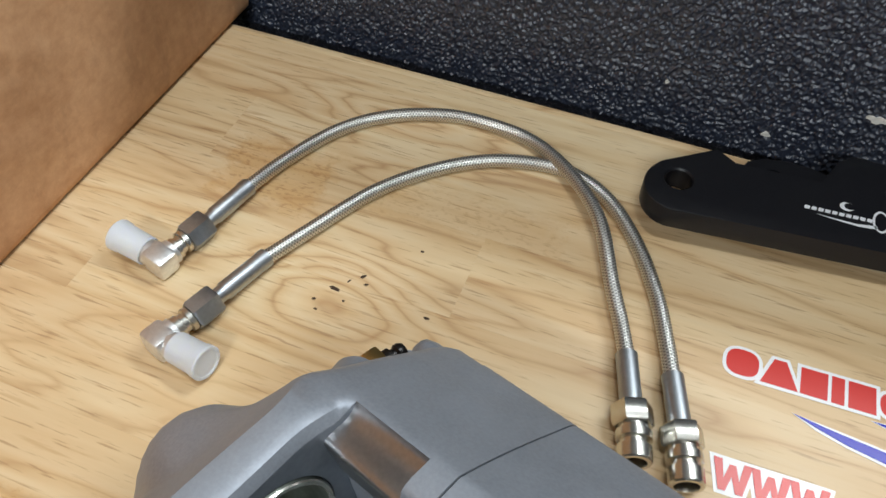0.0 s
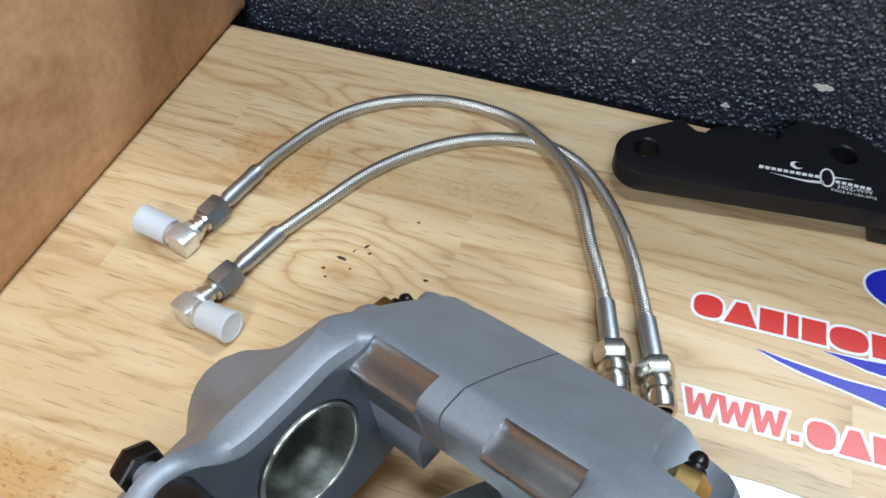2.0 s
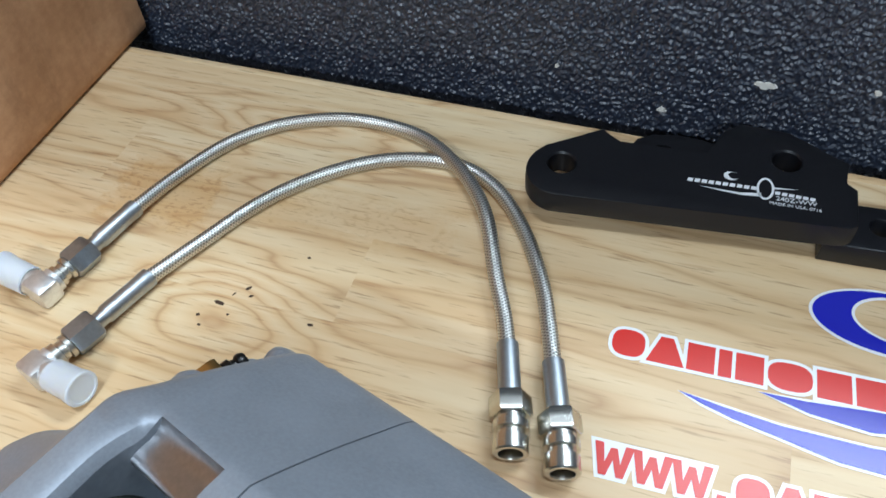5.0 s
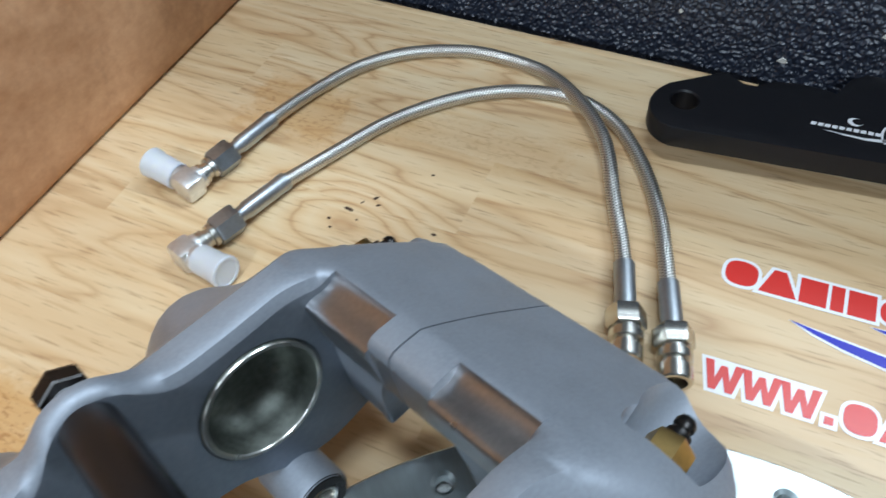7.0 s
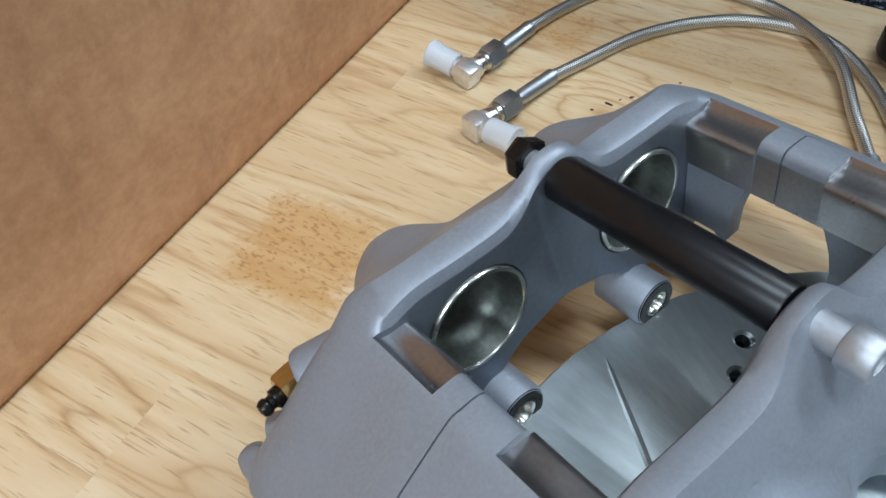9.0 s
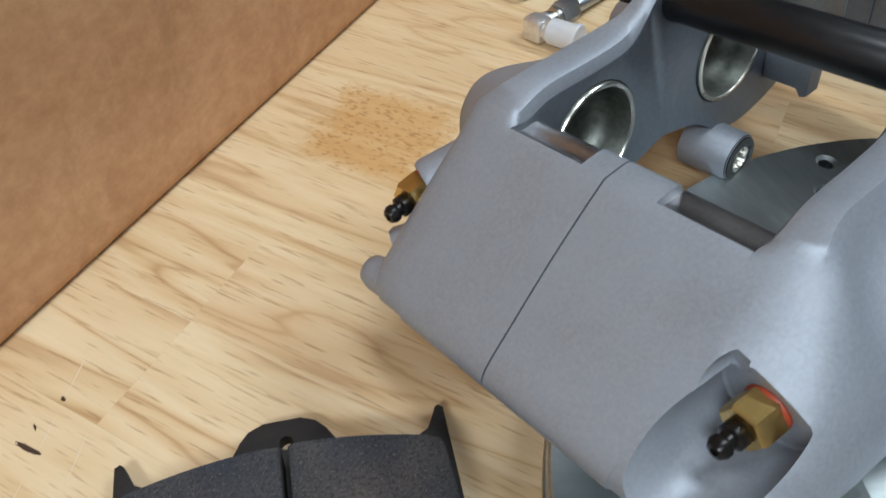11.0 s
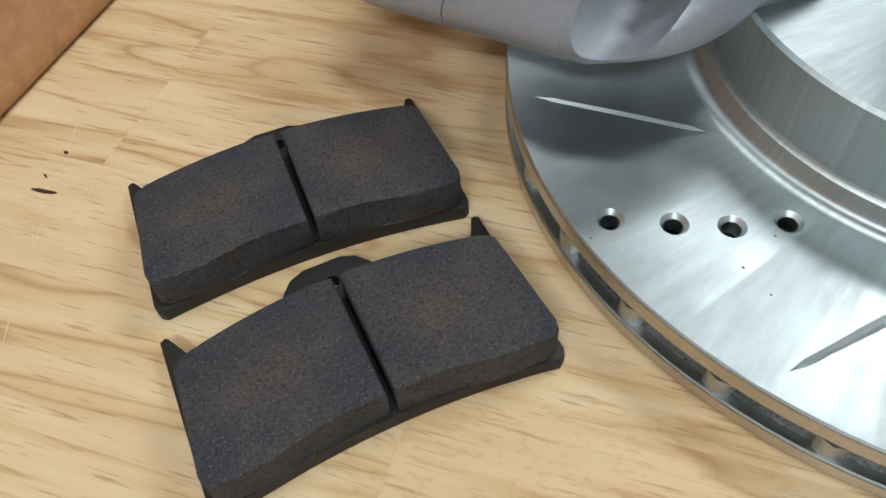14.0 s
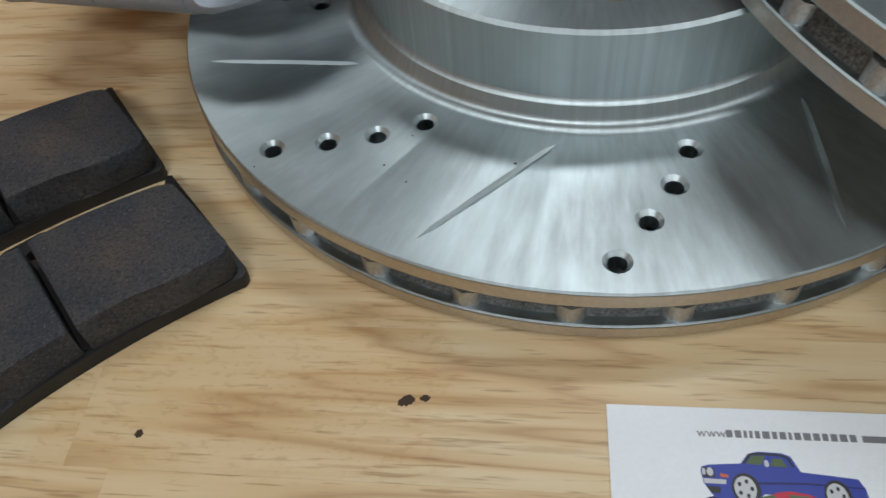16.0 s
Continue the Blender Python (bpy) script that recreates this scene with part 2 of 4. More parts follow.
def friction_material():
    m, nt, b = mat("friction_compound", (0.05, 0.045, 0.042), 0.75, 0, 0.4)
    v = coords(nt)
    grit = noise_node(nt, v, 1300, 3, 0.7)
    patch = noise_node(nt, v, 45, 4, 0.6)
    mott = noise_node(nt, v, 800, 4, 0.75)
    c = ramp(nt, patch, [(0.38, (0.027, 0.032, 0.044)), (0.64, (0.056, 0.053, 0.054))])
    sep = nt.nodes.new("ShaderNodeSeparateXYZ")
    nt.links.new(v, sep.inputs[0])
    dx = math_node(nt, "MULTIPLY", math_node(nt, "SUBTRACT", math_node(nt, "ABSOLUTE", sep.outputs[0]), 0.024), 70.0)
    dy = math_node(nt, "MULTIPLY", math_node(nt, "ADD", sep.outputs[1], 0.003), 75.0)
    d2 = math_node(nt, "ADD", math_node(nt, "MULTIPLY", dx, dx), math_node(nt, "MULTIPLY", dy, dy))
    worn = math_node(nt, "MULTIPLY", math_node(nt, "POWER", 2.718, math_node(nt, "MULTIPLY", d2, -1.0)), math_node(nt, "MULTIPLY", patch, 1.5))
    c = mixc(nt, worn, c, (0.080, 0.064, 0.054))
    c = mixc(nt, ramp(nt, mott, grey((0.40, 0.7), (0.50, 0))), c, (0.012, 0.012, 0.014))
    c = mixc(nt, ramp(nt, grit, grey((0.58, 0), (0.68, 0.8))), c, (0.15, 0.13, 0.115))
    nt.links.new(c, b.inputs["Base Color"])
    bump(nt, b, grit, 0.6, 0.0008)
    return m


def braid_material():
    m, nt, b = mat("braided_steel", (0.62, 0.6, 0.57), 0.40, 1.0)
    uv = nt.nodes.new("ShaderNodeTexCoord")

    def strands(sx, sy):
        mp = nt.nodes.new("ShaderNodeMapping")
        mp.inputs["Scale"].default_value = (sx, sy, 1)
        nt.links.new(uv.outputs["UV"], mp.inputs["Vector"])
        sep = nt.nodes.new("ShaderNodeSeparateXYZ")
        nt.links.new(mp.outputs[0], sep.inputs[0])
        return math_node(nt, "PINGPONG", math_node(nt, "ADD", sep.outputs[0], sep.outputs[1]), 0.5)

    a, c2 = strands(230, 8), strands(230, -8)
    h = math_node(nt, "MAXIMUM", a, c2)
    # shade between the strands is put into the colour, by weave height
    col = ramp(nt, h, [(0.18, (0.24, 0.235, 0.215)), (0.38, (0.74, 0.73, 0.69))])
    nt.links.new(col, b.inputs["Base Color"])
    bump(nt, b, h, 0.6, 0.0006)
    return m


WOOD = wood_material()
CARD = cardboard_material()
WALL = wall_material()
ROTOR = rotor_material()
FRICTION = friction_material()
BRAID = braid_material()
CAST = rough_metal("grey_anodised_casting", (0.335, 0.362, 0.408), 0.50, 0.52, 900, 0.08)
MACHINED = rough_metal("machined_aluminium", (0.46, 0.44, 0.43), 0.30, 1.0, 700, 0.1, 0.1)
MILLED = rough_metal("smooth_milled_grey_metal", (0.27, 0.30, 0.345), 0.42, 0.85, 500, 0.08, 0.08)
ZINC = rough_metal("dull_zinc_bolt", (0.56, 0.58, 0.61), 0.48, 0.9, 600, 0.1, 0.15)
BORE = rough_metal("piston_steel", (0.21, 0.225, 0.20), 0.48, 1.0, 500, 0.25, 0.3)
CHROME = rough_metal("plated_steel", (0.68, 0.67, 0.62), 0.25, 1.0, 300, 0.08, 0.05)
DULLSTEEL = rough_metal("dull_crimp_steel", (0.42, 0.45, 0.48), 0.40, 1.0, 500, 0.1, 0.1)
VANE = rough_metal("rough_cast_vane", (0.55, 0.56, 0.56), 0.38, 0.9, 900, 0.3, 0.6)
# darker copy of the rough vane casting, for the shade in the vent gaps
GAP_SHADE = rough_metal("rough_gap_shade", (0.15, 0.155, 0.15), 0.5, 0.5, 1000, 0.75, 1.0)
FORGED = rough_metal("bright_forged_plating", (0.80, 0.81, 0.81), 0.34, 0.85, 600, 0.1, 0.25)
RIM = rough_metal("bare_machined_rim", (0.60, 0.57, 0.53), 0.38, 1.0, 700, 0.1, 0.1)
BLACKANO = rough_metal("black_anodised", (0.006, 0.006, 0.008), 0.38, 0.0, 900, 0.2, 0.1)
BLACKOX = rough_metal("black_oxide_steel", (0.02, 0.018, 0.017), 0.28, 0.6, 500, 0.3, 0.1)
BLACKANO.node_tree.nodes["Principled BSDF"].inputs["Specular IOR Level"].default_value = 0.35
PLATE = rough_metal("black_backing_plate", (0.014, 0.013, 0.013), 0.6, 0.0, 700, 0.2, 0.2)
BRASS = rough_metal("yellow_brass", (0.66, 0.46, 0.17), 0.3, 1.0, 400, 0.12, 0.1)
TUBEBLACK = rough_metal("polished_black_anodising", (0.005, 0.005, 0.006), 0.36, 0.0, 900, 0.2, 0.02)
GLOSSBLACK = rough_metal("gloss_black_paint", (0.016, 0.022, 0.040), 0.44, 0.0, 600, 0.2, 0.1)
GLOSSBLACK.node_tree.nodes["Principled BSDF"].inputs["Specular IOR Level"].default_value = 1.0
SEALANT = mat("red_sealant", (0.36, 0.055, 0.02), 0.45)[0]
CAP = mat("milky_plastic", (0.84, 0.88, 0.94), 0.35)[0]
CAP.node_tree.nodes["Principled BSDF"].inputs["Transmission Weight"].default_value = 0.35
CAP.node_tree.nodes["Principled BSDF"].inputs["Subsurface Weight"].default_value = 0.4
CAP.node_tree.nodes["Principled BSDF"].inputs["Subsurface Radius"].default_value = (0.004, 0.004, 0.005)
DARKWOOD = mat("under_side_wood", (0.16, 0.09, 0.04), 0.7)[0]
WHITEV = mat("white_vinyl", (0.82, 0.82, 0.83), 0.32)[0]
REDV = mat("red_vinyl", (0.60, 0.022, 0.014), 0.3)[0]
BLUEV = mat("blue_vinyl", (0.02, 0.022, 0.42), 0.25)[0]
INK = mat("dark_grey_ink", (0.19, 0.19, 0.20), 0.6)[0]
PRINT = mat("grey_print", (0.36, 0.37, 0.39), 0.5)[0]
SCRATCH = mat("pale_scratch", (0.68, 0.56, 0.41), 0.6)[0]
ENGRAVE = mat("pale_engraving", (0.72, 0.73, 0.75), 0.5)[0]
BURN = mat("dark_burn_mark", (0.045, 0.022, 0.01), 0.7)[0]
PAPER = rough_metal("white_card_stock", (0.83, 0.84, 0.86), 0.6, 0.0, 900, 0.03, 0.05)
CHIPW = mat("bare_plaster_chip", (0.62, 0.60, 0.55), 0.8)[0]
PLASTER = rough_metal("grey_room_paint", (0.35, 0.36, 0.38), 0.8, 0.0, 40, 0.06, 0.1)
# lighter than the other walls only to bounce light onto the rotor hat
PALE_BOUNCE = rough_metal("pale_bounce_paint", (0.66, 0.67, 0.68), 0.8, 0.0, 40, 0.06, 0.1)
CEIL = rough_metal("white_ceiling_paint", (0.62, 0.63, 0.64), 0.8, 0.0, 40, 0.04, 0.1)
CONCRETE = rough_metal("grey_concrete", (0.26, 0.25, 0.24), 0.7, 0.0, 30, 0.15, 0.2)


# ---- building helpers ----
def finish(bm, name, material, smooth=40):
    me = bpy.data.meshes.new(name)
    bmesh.ops.recalc_face_normals(bm, faces=bm.faces[:])
    bm.to_mesh(me)
    bm.free()
    for m in material if isinstance(material, (list, tuple)) else [material]:
        me.materials.append(m)
    if smooth:
        me.shade_smooth()
        me.set_sharp_from_angle(angle=radians(smooth))
    return me


def part(name, bm, material, parent=None, label="", smooth=40):
    ob = new(name, finish(bm, name, material, smooth))
    if parent is not None:
        ob.parent = parent
    if label:
        ob["label"] = label
    return ob


def thing(name, label, category, m=None, group="", kind=""):
    ob = new(name)
    ob.empty_display_size = 0.02
    if m is not None:
        ob.matrix_world = m
    return tagged(ob, label, category, group, kind)


def add_box(bm, x0, x1, y0, y1, z0, z1, bev=0.0):
    r = bmesh.ops.create_cube(bm, size=1)
    for v in r["verts"]:
        v.co = Vector(((x0 + x1) / 2 + v.co.x * (x1 - x0), (y0 + y1) / 2 + v.co.y * (y1 - y0), (z0 + z1) / 2 + v.co.z * (z1 - z0)))
    if bev:
        es = list({e for v in r["verts"] for e in v.link_edges})
        bmesh.ops.bevel(bm, geom=es, offset=bev, segments=2, affect="EDGES", profile=0.5)
    return bm


def box(*a, bev=0.0):
    return add_box(bmesh.new(), *a, bev=bev)


def lathe(profile, seg=48, bm=None, m=None, close=False):
    """Turns a profile of (radius, height) about z."""
    bm = bm or bmesh.new()
    m = m or Matrix()
    rings = []
    for r, z in profile:
        if r < 1e-6:
            rings.append([bm.verts.new(m @ Vector((0, 0, z)))])
        else:
            rings.append([bm.verts.new(m @ Vector((r * math.cos(2 * math.pi * k / seg), r * math.sin(2 * math.pi * k / seg), z))) for k in range(seg)])
    pairs = list(zip(rings, rings[1:])) + ([(rings[-1], rings[0])] if close else [])
    for a, b in pairs:
        for k in range(seg):
            q = [a[k % len(a)], a[(k + 1) % len(a)], b[(k + 1) % len(b)], b[k % len(b)]]
            q = list(dict.fromkeys(q))
            if len(q) > 2:
                bm.faces.new(q)
    return bm


def along(a, b):
    """A frame at a whose z axis points to b."""
    a, b = Vector(a), Vector(b)
    return Matrix.Translation(a) @ (b - a).to_track_quat("Z", "Y").to_matrix().to_4x4()


def prism(pts, z0, z1, bm=None, bev=0.0, seg=2, m=None):
    bm = bm or bmesh.new()
    m = m or Matrix()
    lo = [bm.verts.new(m @ Vector((x, y, z0))) for x, y in pts]
    hi = [bm.verts.new(m @ Vector((x, y, z1))) for x, y in pts]
    n = len(pts)
    fs = [bm.faces.new(lo[::-1]), bm.faces.new(hi)]
    for k in range(n):
        fs.append(bm.faces.new([lo[k], lo[(k + 1) % n], hi[(k + 1) % n], hi[k]]))
    if bev:
        es = [e for e in fs[1].edges] + [e for e in fs[0].edges]
        bmesh.ops.bevel(bm, geom=es, offset=bev, segments=seg, affect="EDGES", profile=0.5)
    return bm


def hexprism(r, z0, z1, m, bm=None, bev=0.0006):
    """A hexagon with chamfered corners; r is half the width across its flats."""
    bm = bm or bmesh.new()
    c = r / math.cos(math.pi / 6)
    prof = [(c * 0.90, z0), (c, z0 + bev * 1.6), (c, z1 - bev * 1.6), (c * 0.90, z1)]
    rings = [[bm.verts.new(m @ Vector((q * math.cos(k * math.pi / 3), q * math.sin(k * math.pi / 3), z))) for k in range(6)] for q, z in prof]
    bm.faces.new(rings[0][::-1])
    bm.faces.new(rings[-1])
    for a, b in zip(rings, rings[1:]):
        for k in range(6):
            bm.faces.new([a[k], a[(k + 1) % 6], b[(k + 1) % 6], b[k]])
    return bm


def spline(pts, n):
    """Points on a Catmull-Rom curve through pts, evenly spaced."""
    P = [Vector(p) for p in pts]
    P = [2 * P[0] - P[1]] + P + [2 * P[-1] - P[-2]]
    out = []
    for i in range(1, len(P) - 2):
        for k in range(16):
            t = k / 16
            a, b, c, d = P[i - 1 : i + 3]
            out.append(0.5 * ((2 * b) + (c - a) * t + (2 * a - 5 * b + 4 * c - d) * t * t + (3 * b - a - 3 * c + d) * t ** 3))
    out.append(P[-2])
    for _ in range(6):
        out = [out[0]] + [(out[i - 1] + 2 * out[i] + out[i + 1]) / 4 for i in range(1, len(out) - 1)] + [out[-1]]
    d = [0.0]
    for a, b in zip(out, out[1:]):
        d.append(d[-1] + (b - a).length)
    res, j = [], 0
    for k in range(n):
        s = d[-1] * k / (n - 1)
        while j < len(d) - 2 and d[j + 1] < s:
            j += 1
        res.append(out[j].lerp(out[j + 1], min(1, (s - d[j]) / max(1e-9, d[j + 1] - d[j]))))
    return res, d[-1]


def tube(pts, r, seg=16, uv=False, length=1.0):
    bm = bmesh.new()
    layer = bm.loops.layers.uv.new("UVMap") if uv else None
    rings, up = [], Vector((0, 0, 1))
    n = len(pts)
    for i, p in enumerate(pts):
        t = (pts[min(i + 1, n - 1)] - pts[max(i - 1, 0)]).normalized()
        s = t.cross(up).normalized()
        u = s.cross(t)
        rings.append([bm.verts.new(p + r * (math.cos(2 * math.pi * k / seg) * s + math.sin(2 * math.pi * k / seg) * u)) for k in range(seg)])
    for i in range(n - 1):
        for k in range(seg):
            f = bm.faces.new([rings[i][k], rings[i][(k + 1) % seg], rings[i + 1][(k + 1) % seg], rings[i + 1][k]])
            if uv:
                for lp, (a, b) in zip(f.loops, ((i, k), (i, k + 1), (i + 1, k + 1), (i + 1, k))):
                    lp[layer].uv = (length * a / (n - 1), b / seg)
    bm.faces.new(rings[0][::-1])
    bm.faces.new(rings[-1])
    return bm


def cut(ob, cutter, sharp=40):
    """Takes the solid in the bmesh cutter out of the mesh of ob for good."""
    tool = new("tool", finish(cutter, "tool", [CAST, CAST], 0))
    bpy.context.view_layer.update()
    tool.matrix_world = ob.matrix_world.copy()
    mod = ob.modifiers.new("cut", "BOOLEAN")
    mod.object, mod.operation, mod.solver = tool, "DIFFERENCE", "EXACT"
    bpy.context.view_layer.update()
    me = bpy.data.meshes.new_from_object(ob.evaluated_get(bpy.context.evaluated_depsgraph_get()))
    ob.modifiers.clear()
    ob.data = me
    me.set_sharp_from_angle(angle=radians(sharp))
    bpy.data.objects.remove(tool)


def ring_pts(cx, cy, rx, ry, n, a0=0.0, a1=360.0, turn=0.0):
    out = []
    for k in range(n):
        a = radians(a0 + (a1 - a0) * k / (n if abs(a1 - a0) >= 360 else n - 1))
        x, y = rx * math.cos(a), ry * math.sin(a)
        c, s = math.cos(radians(turn)), math.sin(radians(turn))
        out.append((cx + x * c - y * s, cy + x * s + y * c))
    return out


def text_mesh(name, words, size, material, m, parent):
    cu = bpy.data.curves.new(name, "FONT")
    cu.body, cu.size, cu.extrude = words, size, 0.00005
    tmp = new("tmp", cu)
    bpy.context.view_layer.update()
    me = bpy.data.meshes.new_from_object(tmp.evaluated_get(bpy.context.evaluated_depsgraph_get()))
    bpy.data.objects.remove(tmp)
    me.materials.clear()
    me.materials.append(material)
    ob = new(name, me)
    ob.matrix_world = m
    ob.parent = parent
    return ob


# ---- setting ----
FACE_X, EDGE_Y, WALL_Y = -0.334, 0.368, 0.391
PANEL_H = 0.30
tagged(part("floor", box(-2.2, 2.2, -2.6, 2.6, -0.96, -0.9), CONCRETE), "bare grey concrete workshop floor", "floor", kind="structure")
tagged(part("ceiling", box(-2.2, 2.2, -2.6, 2.6, 1.75, 1.8), CEIL), "plain white painted ceiling", "ceiling", kind="structure")
PARTITION = tagged(part("wall_partition", box(-2.2, 2.2, WALL_Y, WALL_Y + 0.1, -0.9, PANEL_H, bev=0.003), WALL), "low black wall with coarse glossy lumpy paint texture", "wall", kind="structure")
tagged(part("wall_north", box(-2.2, 2.2, 2.6, 2.7, -0.9, 1.75), PLASTER), "plain grey painted wall", "wall", kind="structure")
# out of view; its pale tone serves as a reflector for the rotor hat
tagged(part("bounce_wall_south", box(-2.2, 2.2, -2.7, -2.6, -0.9, 1.75), PALE_BOUNCE), "unseen wall kept pale to reflect light onto the rotor hat", "wall", kind="structure")
tagged(part("wall_west", box(-2.3, -2.2, -2.6, 2.6, -0.9, 1.75), PLASTER), "plain grey painted wall", "wall", kind="structure")
tagged(part("wall_east", box(2.2, 2.3, -2.6, 2.6, -0.9, 1.75), PLASTER), "plain grey painted wall", "wall", kind="structure")


def lumpy_paint():
    """The coarse rolled-on paint of the partition, where it can be seen above the bench."""
    rng = np.random.RandomState(7)
    step, x0, x1, z0, z1 = 0.00050, -0.37, 0.30, -0.014, 0.165
    nx, nz = int((x1 - x0) / step), int((z1 - z0) / step)

    def field(cell):
        g = rng.rand(int(nz / cell) + 3, int(nx / cell) + 3)
        zi, xi = np.arange(nz) / cell, np.arange(nx) / cell
        z, x = zi.astype(int), xi.astype(int)
        fz, fx = (zi - z)[:, None], (xi - x)[None, :]
        fz, fx = fz * fz * (3 - 2 * fz), fx * fx * (3 - 2 * fx)
        a, b = g[z][:, x], g[z][:, x + 1]
        c, d = g[z + 1][:, x], g[z + 1][:, x + 1]
        return (a * (1 - fx) + b * fx) * (1 - fz) + (c * (1 - fx) + d * fx) * fz

    f = 0.52 * field(2.6) + 0.30 * field(1.8) + 0.18 * field(9.0)
    h = 0.0019 * np.clip((f - 0.22) / 0.56, 0, 1) + 0.0005 * field(2.0)
    zz, xx = np.meshgrid(np.arange(nz) * step + z0, np.arange(nx) * step + x0, indexing="ij")
    co = np.stack([xx, WALL_Y - 0.0004 - h, zz], -1).reshape(-1, 3)
    i = (np.arange(nz - 1)[:, None] * nx + np.arange(nx - 1)[None, :]).ravel()
    faces = np.stack([i, i + 1, i + nx + 1, i + nx], -1)
    me = bpy.data.meshes.new("paint_texture")
    me.from_pydata(co.tolist(), [], faces.tolist())
    me.materials.append(GLOSSBLACK)
    me.shade_smooth()
    ob = new("paint_texture", me)
    ob.parent = PARTITION
    ob["label"] = "coarse glossy black rolled paint"


lumpy_paint()


def workbench():
    b = thing("workbench", "pale laminated rubberwood workbench top with burn marks", "workbench")
    part("underframe", box(-0.72, 0.95, -0.85, EDGE_Y - 0.006, -0.04, -0.0252), DARKWOOD, b)
    for x in (-0.68, 0.9):
        for y in (-0.8, 0.3):
            part("leg", box(x - 0.03, x + 0.03, y - 0.03, y + 0.03, -0.9, -0.04, bev=0.004), DARKWOOD, b)
    part("back_edge_strip", box(-0.72, 0.95, EDGE_Y - 0.0058, EDGE_Y, -0.04, -0.0003, bev=0.0015), WOOD, b)
    return b


BENCH = workbench()


def plank_mesh(length, width):
    return finish(box(-length / 2, length / 2, -width / 2, width / 2, -0.025, 0, bev=0.0), "plank", WOOD, 0)


def planks():
    rng = random.Random(5)
    y, w = EDGE_Y - 0.006, 0.047
    while y > -0.84:
        x, first = -0.72, rng.random() * 0.3 + 0.15
        while x < 0.949:
            n = min(first or rng.choice((0.34, 0.42, 0.5)), 0.95 - x)
            first = 0.0
            ob = new("plank", plank_mesh(n - 0.00003, w - 0.00003))
            ob.location = (x + n / 2, y - w / 2, 0)
            ob.parent = BENCH
            x += n
        y -= w


def lamp_fixture(x, y, lx, power):
    f = thing("ceiling_light", "long white ceiling light with glowing diffuser", "lamp", pose(x, y, 1.75), "ceiling lights")
    part("housing", box(-lx / 2 - 0.03, lx / 2 + 0.03, -0.13, 0.13, -0.05, -0.001, bev=0.006), CEIL, f)
    d = bpy.data.lights.new("diffuser_light", "AREA")
    d.shape, d.size, d.size_y, d.energy, d.color = "RECTANGLE", lx, 0.2, power, (0.93, 0.97, 1.0)
    l = new("diffuser", d)
    l.location = (0, 0, -0.055)
    l.parent = f


lamp_fixture(0.05, -1.75, 0.8, LAMP_FRONT)
lamp_fixture(0.75, 1.05, 1.2, LAMP_BACK)
lamp_fixture(0.0, -0.1, 0.6, LAMP_SIDE)


def cardboard_box():
    b = thing("cardboard_box", "large brown corrugated cardboard box standing on the bench", "box")
    bm = bmesh.new()
    x0, x1, y0, y1, h = -0.71, FACE_X + 0.0024, -0.42, 0.384, 0.36
    nu, nv = 160, 80
    prof = [(0.0025, 0.0005), (0.0007, 0.0025), (0.0, 0.006)]
    grid = []
    for j in range(nv + 1):
        z = 0.012 + (h - 0.012) * j / nv
        prof.append((0.0, z))
    for d, z in prof:
        row = []
        for i in range(nu + 1):
            y = y0 + (y1 - y0) * i / nu
            bow = 0.0025 * noise.noise(Vector((y * 7, z * 9, 2))) + 0.0012 * noise.noise(Vector((y * 26, z * 18, 5)))
            for y0c, z0c, slope in ((0.205, 0.075, 0.9), (0.225, 0.078, 0.9), (0.180, 0.060, 0.8)):
                d0 = ((y - y0c) * slope + (z - z0c)) / 1.35
                run = abs((y - y0c) - (z - z0c) * slope) / 0.05
                bow += 0.0016 * math.exp(-(d0 / 0.005) ** 2) * math.exp(-run ** 2)
            fade = min(1, z / 0.03) * min(1, (y1 - y) / 0.03)
            row.append(bm.verts.new((x1 - d + bow * fade, y, z)))
        grid.append(row)
    for a, c in zip(grid, grid[1:]):
        for i in range(nu):
            bm.faces.new([a[i], a[i + 1], c[i + 1], c[i]])
    part("side_panel", bm, CARD, b)
    add = box(x0, x1 - 0.007, y0, y1, 0.0005, h, bev=0.003)
    part("carton_body", add, CARD, b)
    return b


cardboard_box()


# ---- brake rotors ----
ROTOR_R, TOP_Z, LOW_T, UP_Z, HAT_R, HAT_Z = 0.1563, 0.021, 0.0058, 0.0146, 0.088, 0.054
HOLES = ((0.1450, 0.0), (0.1305, 4.4), (0.1180, 9.1), (0.1045, 13.7))


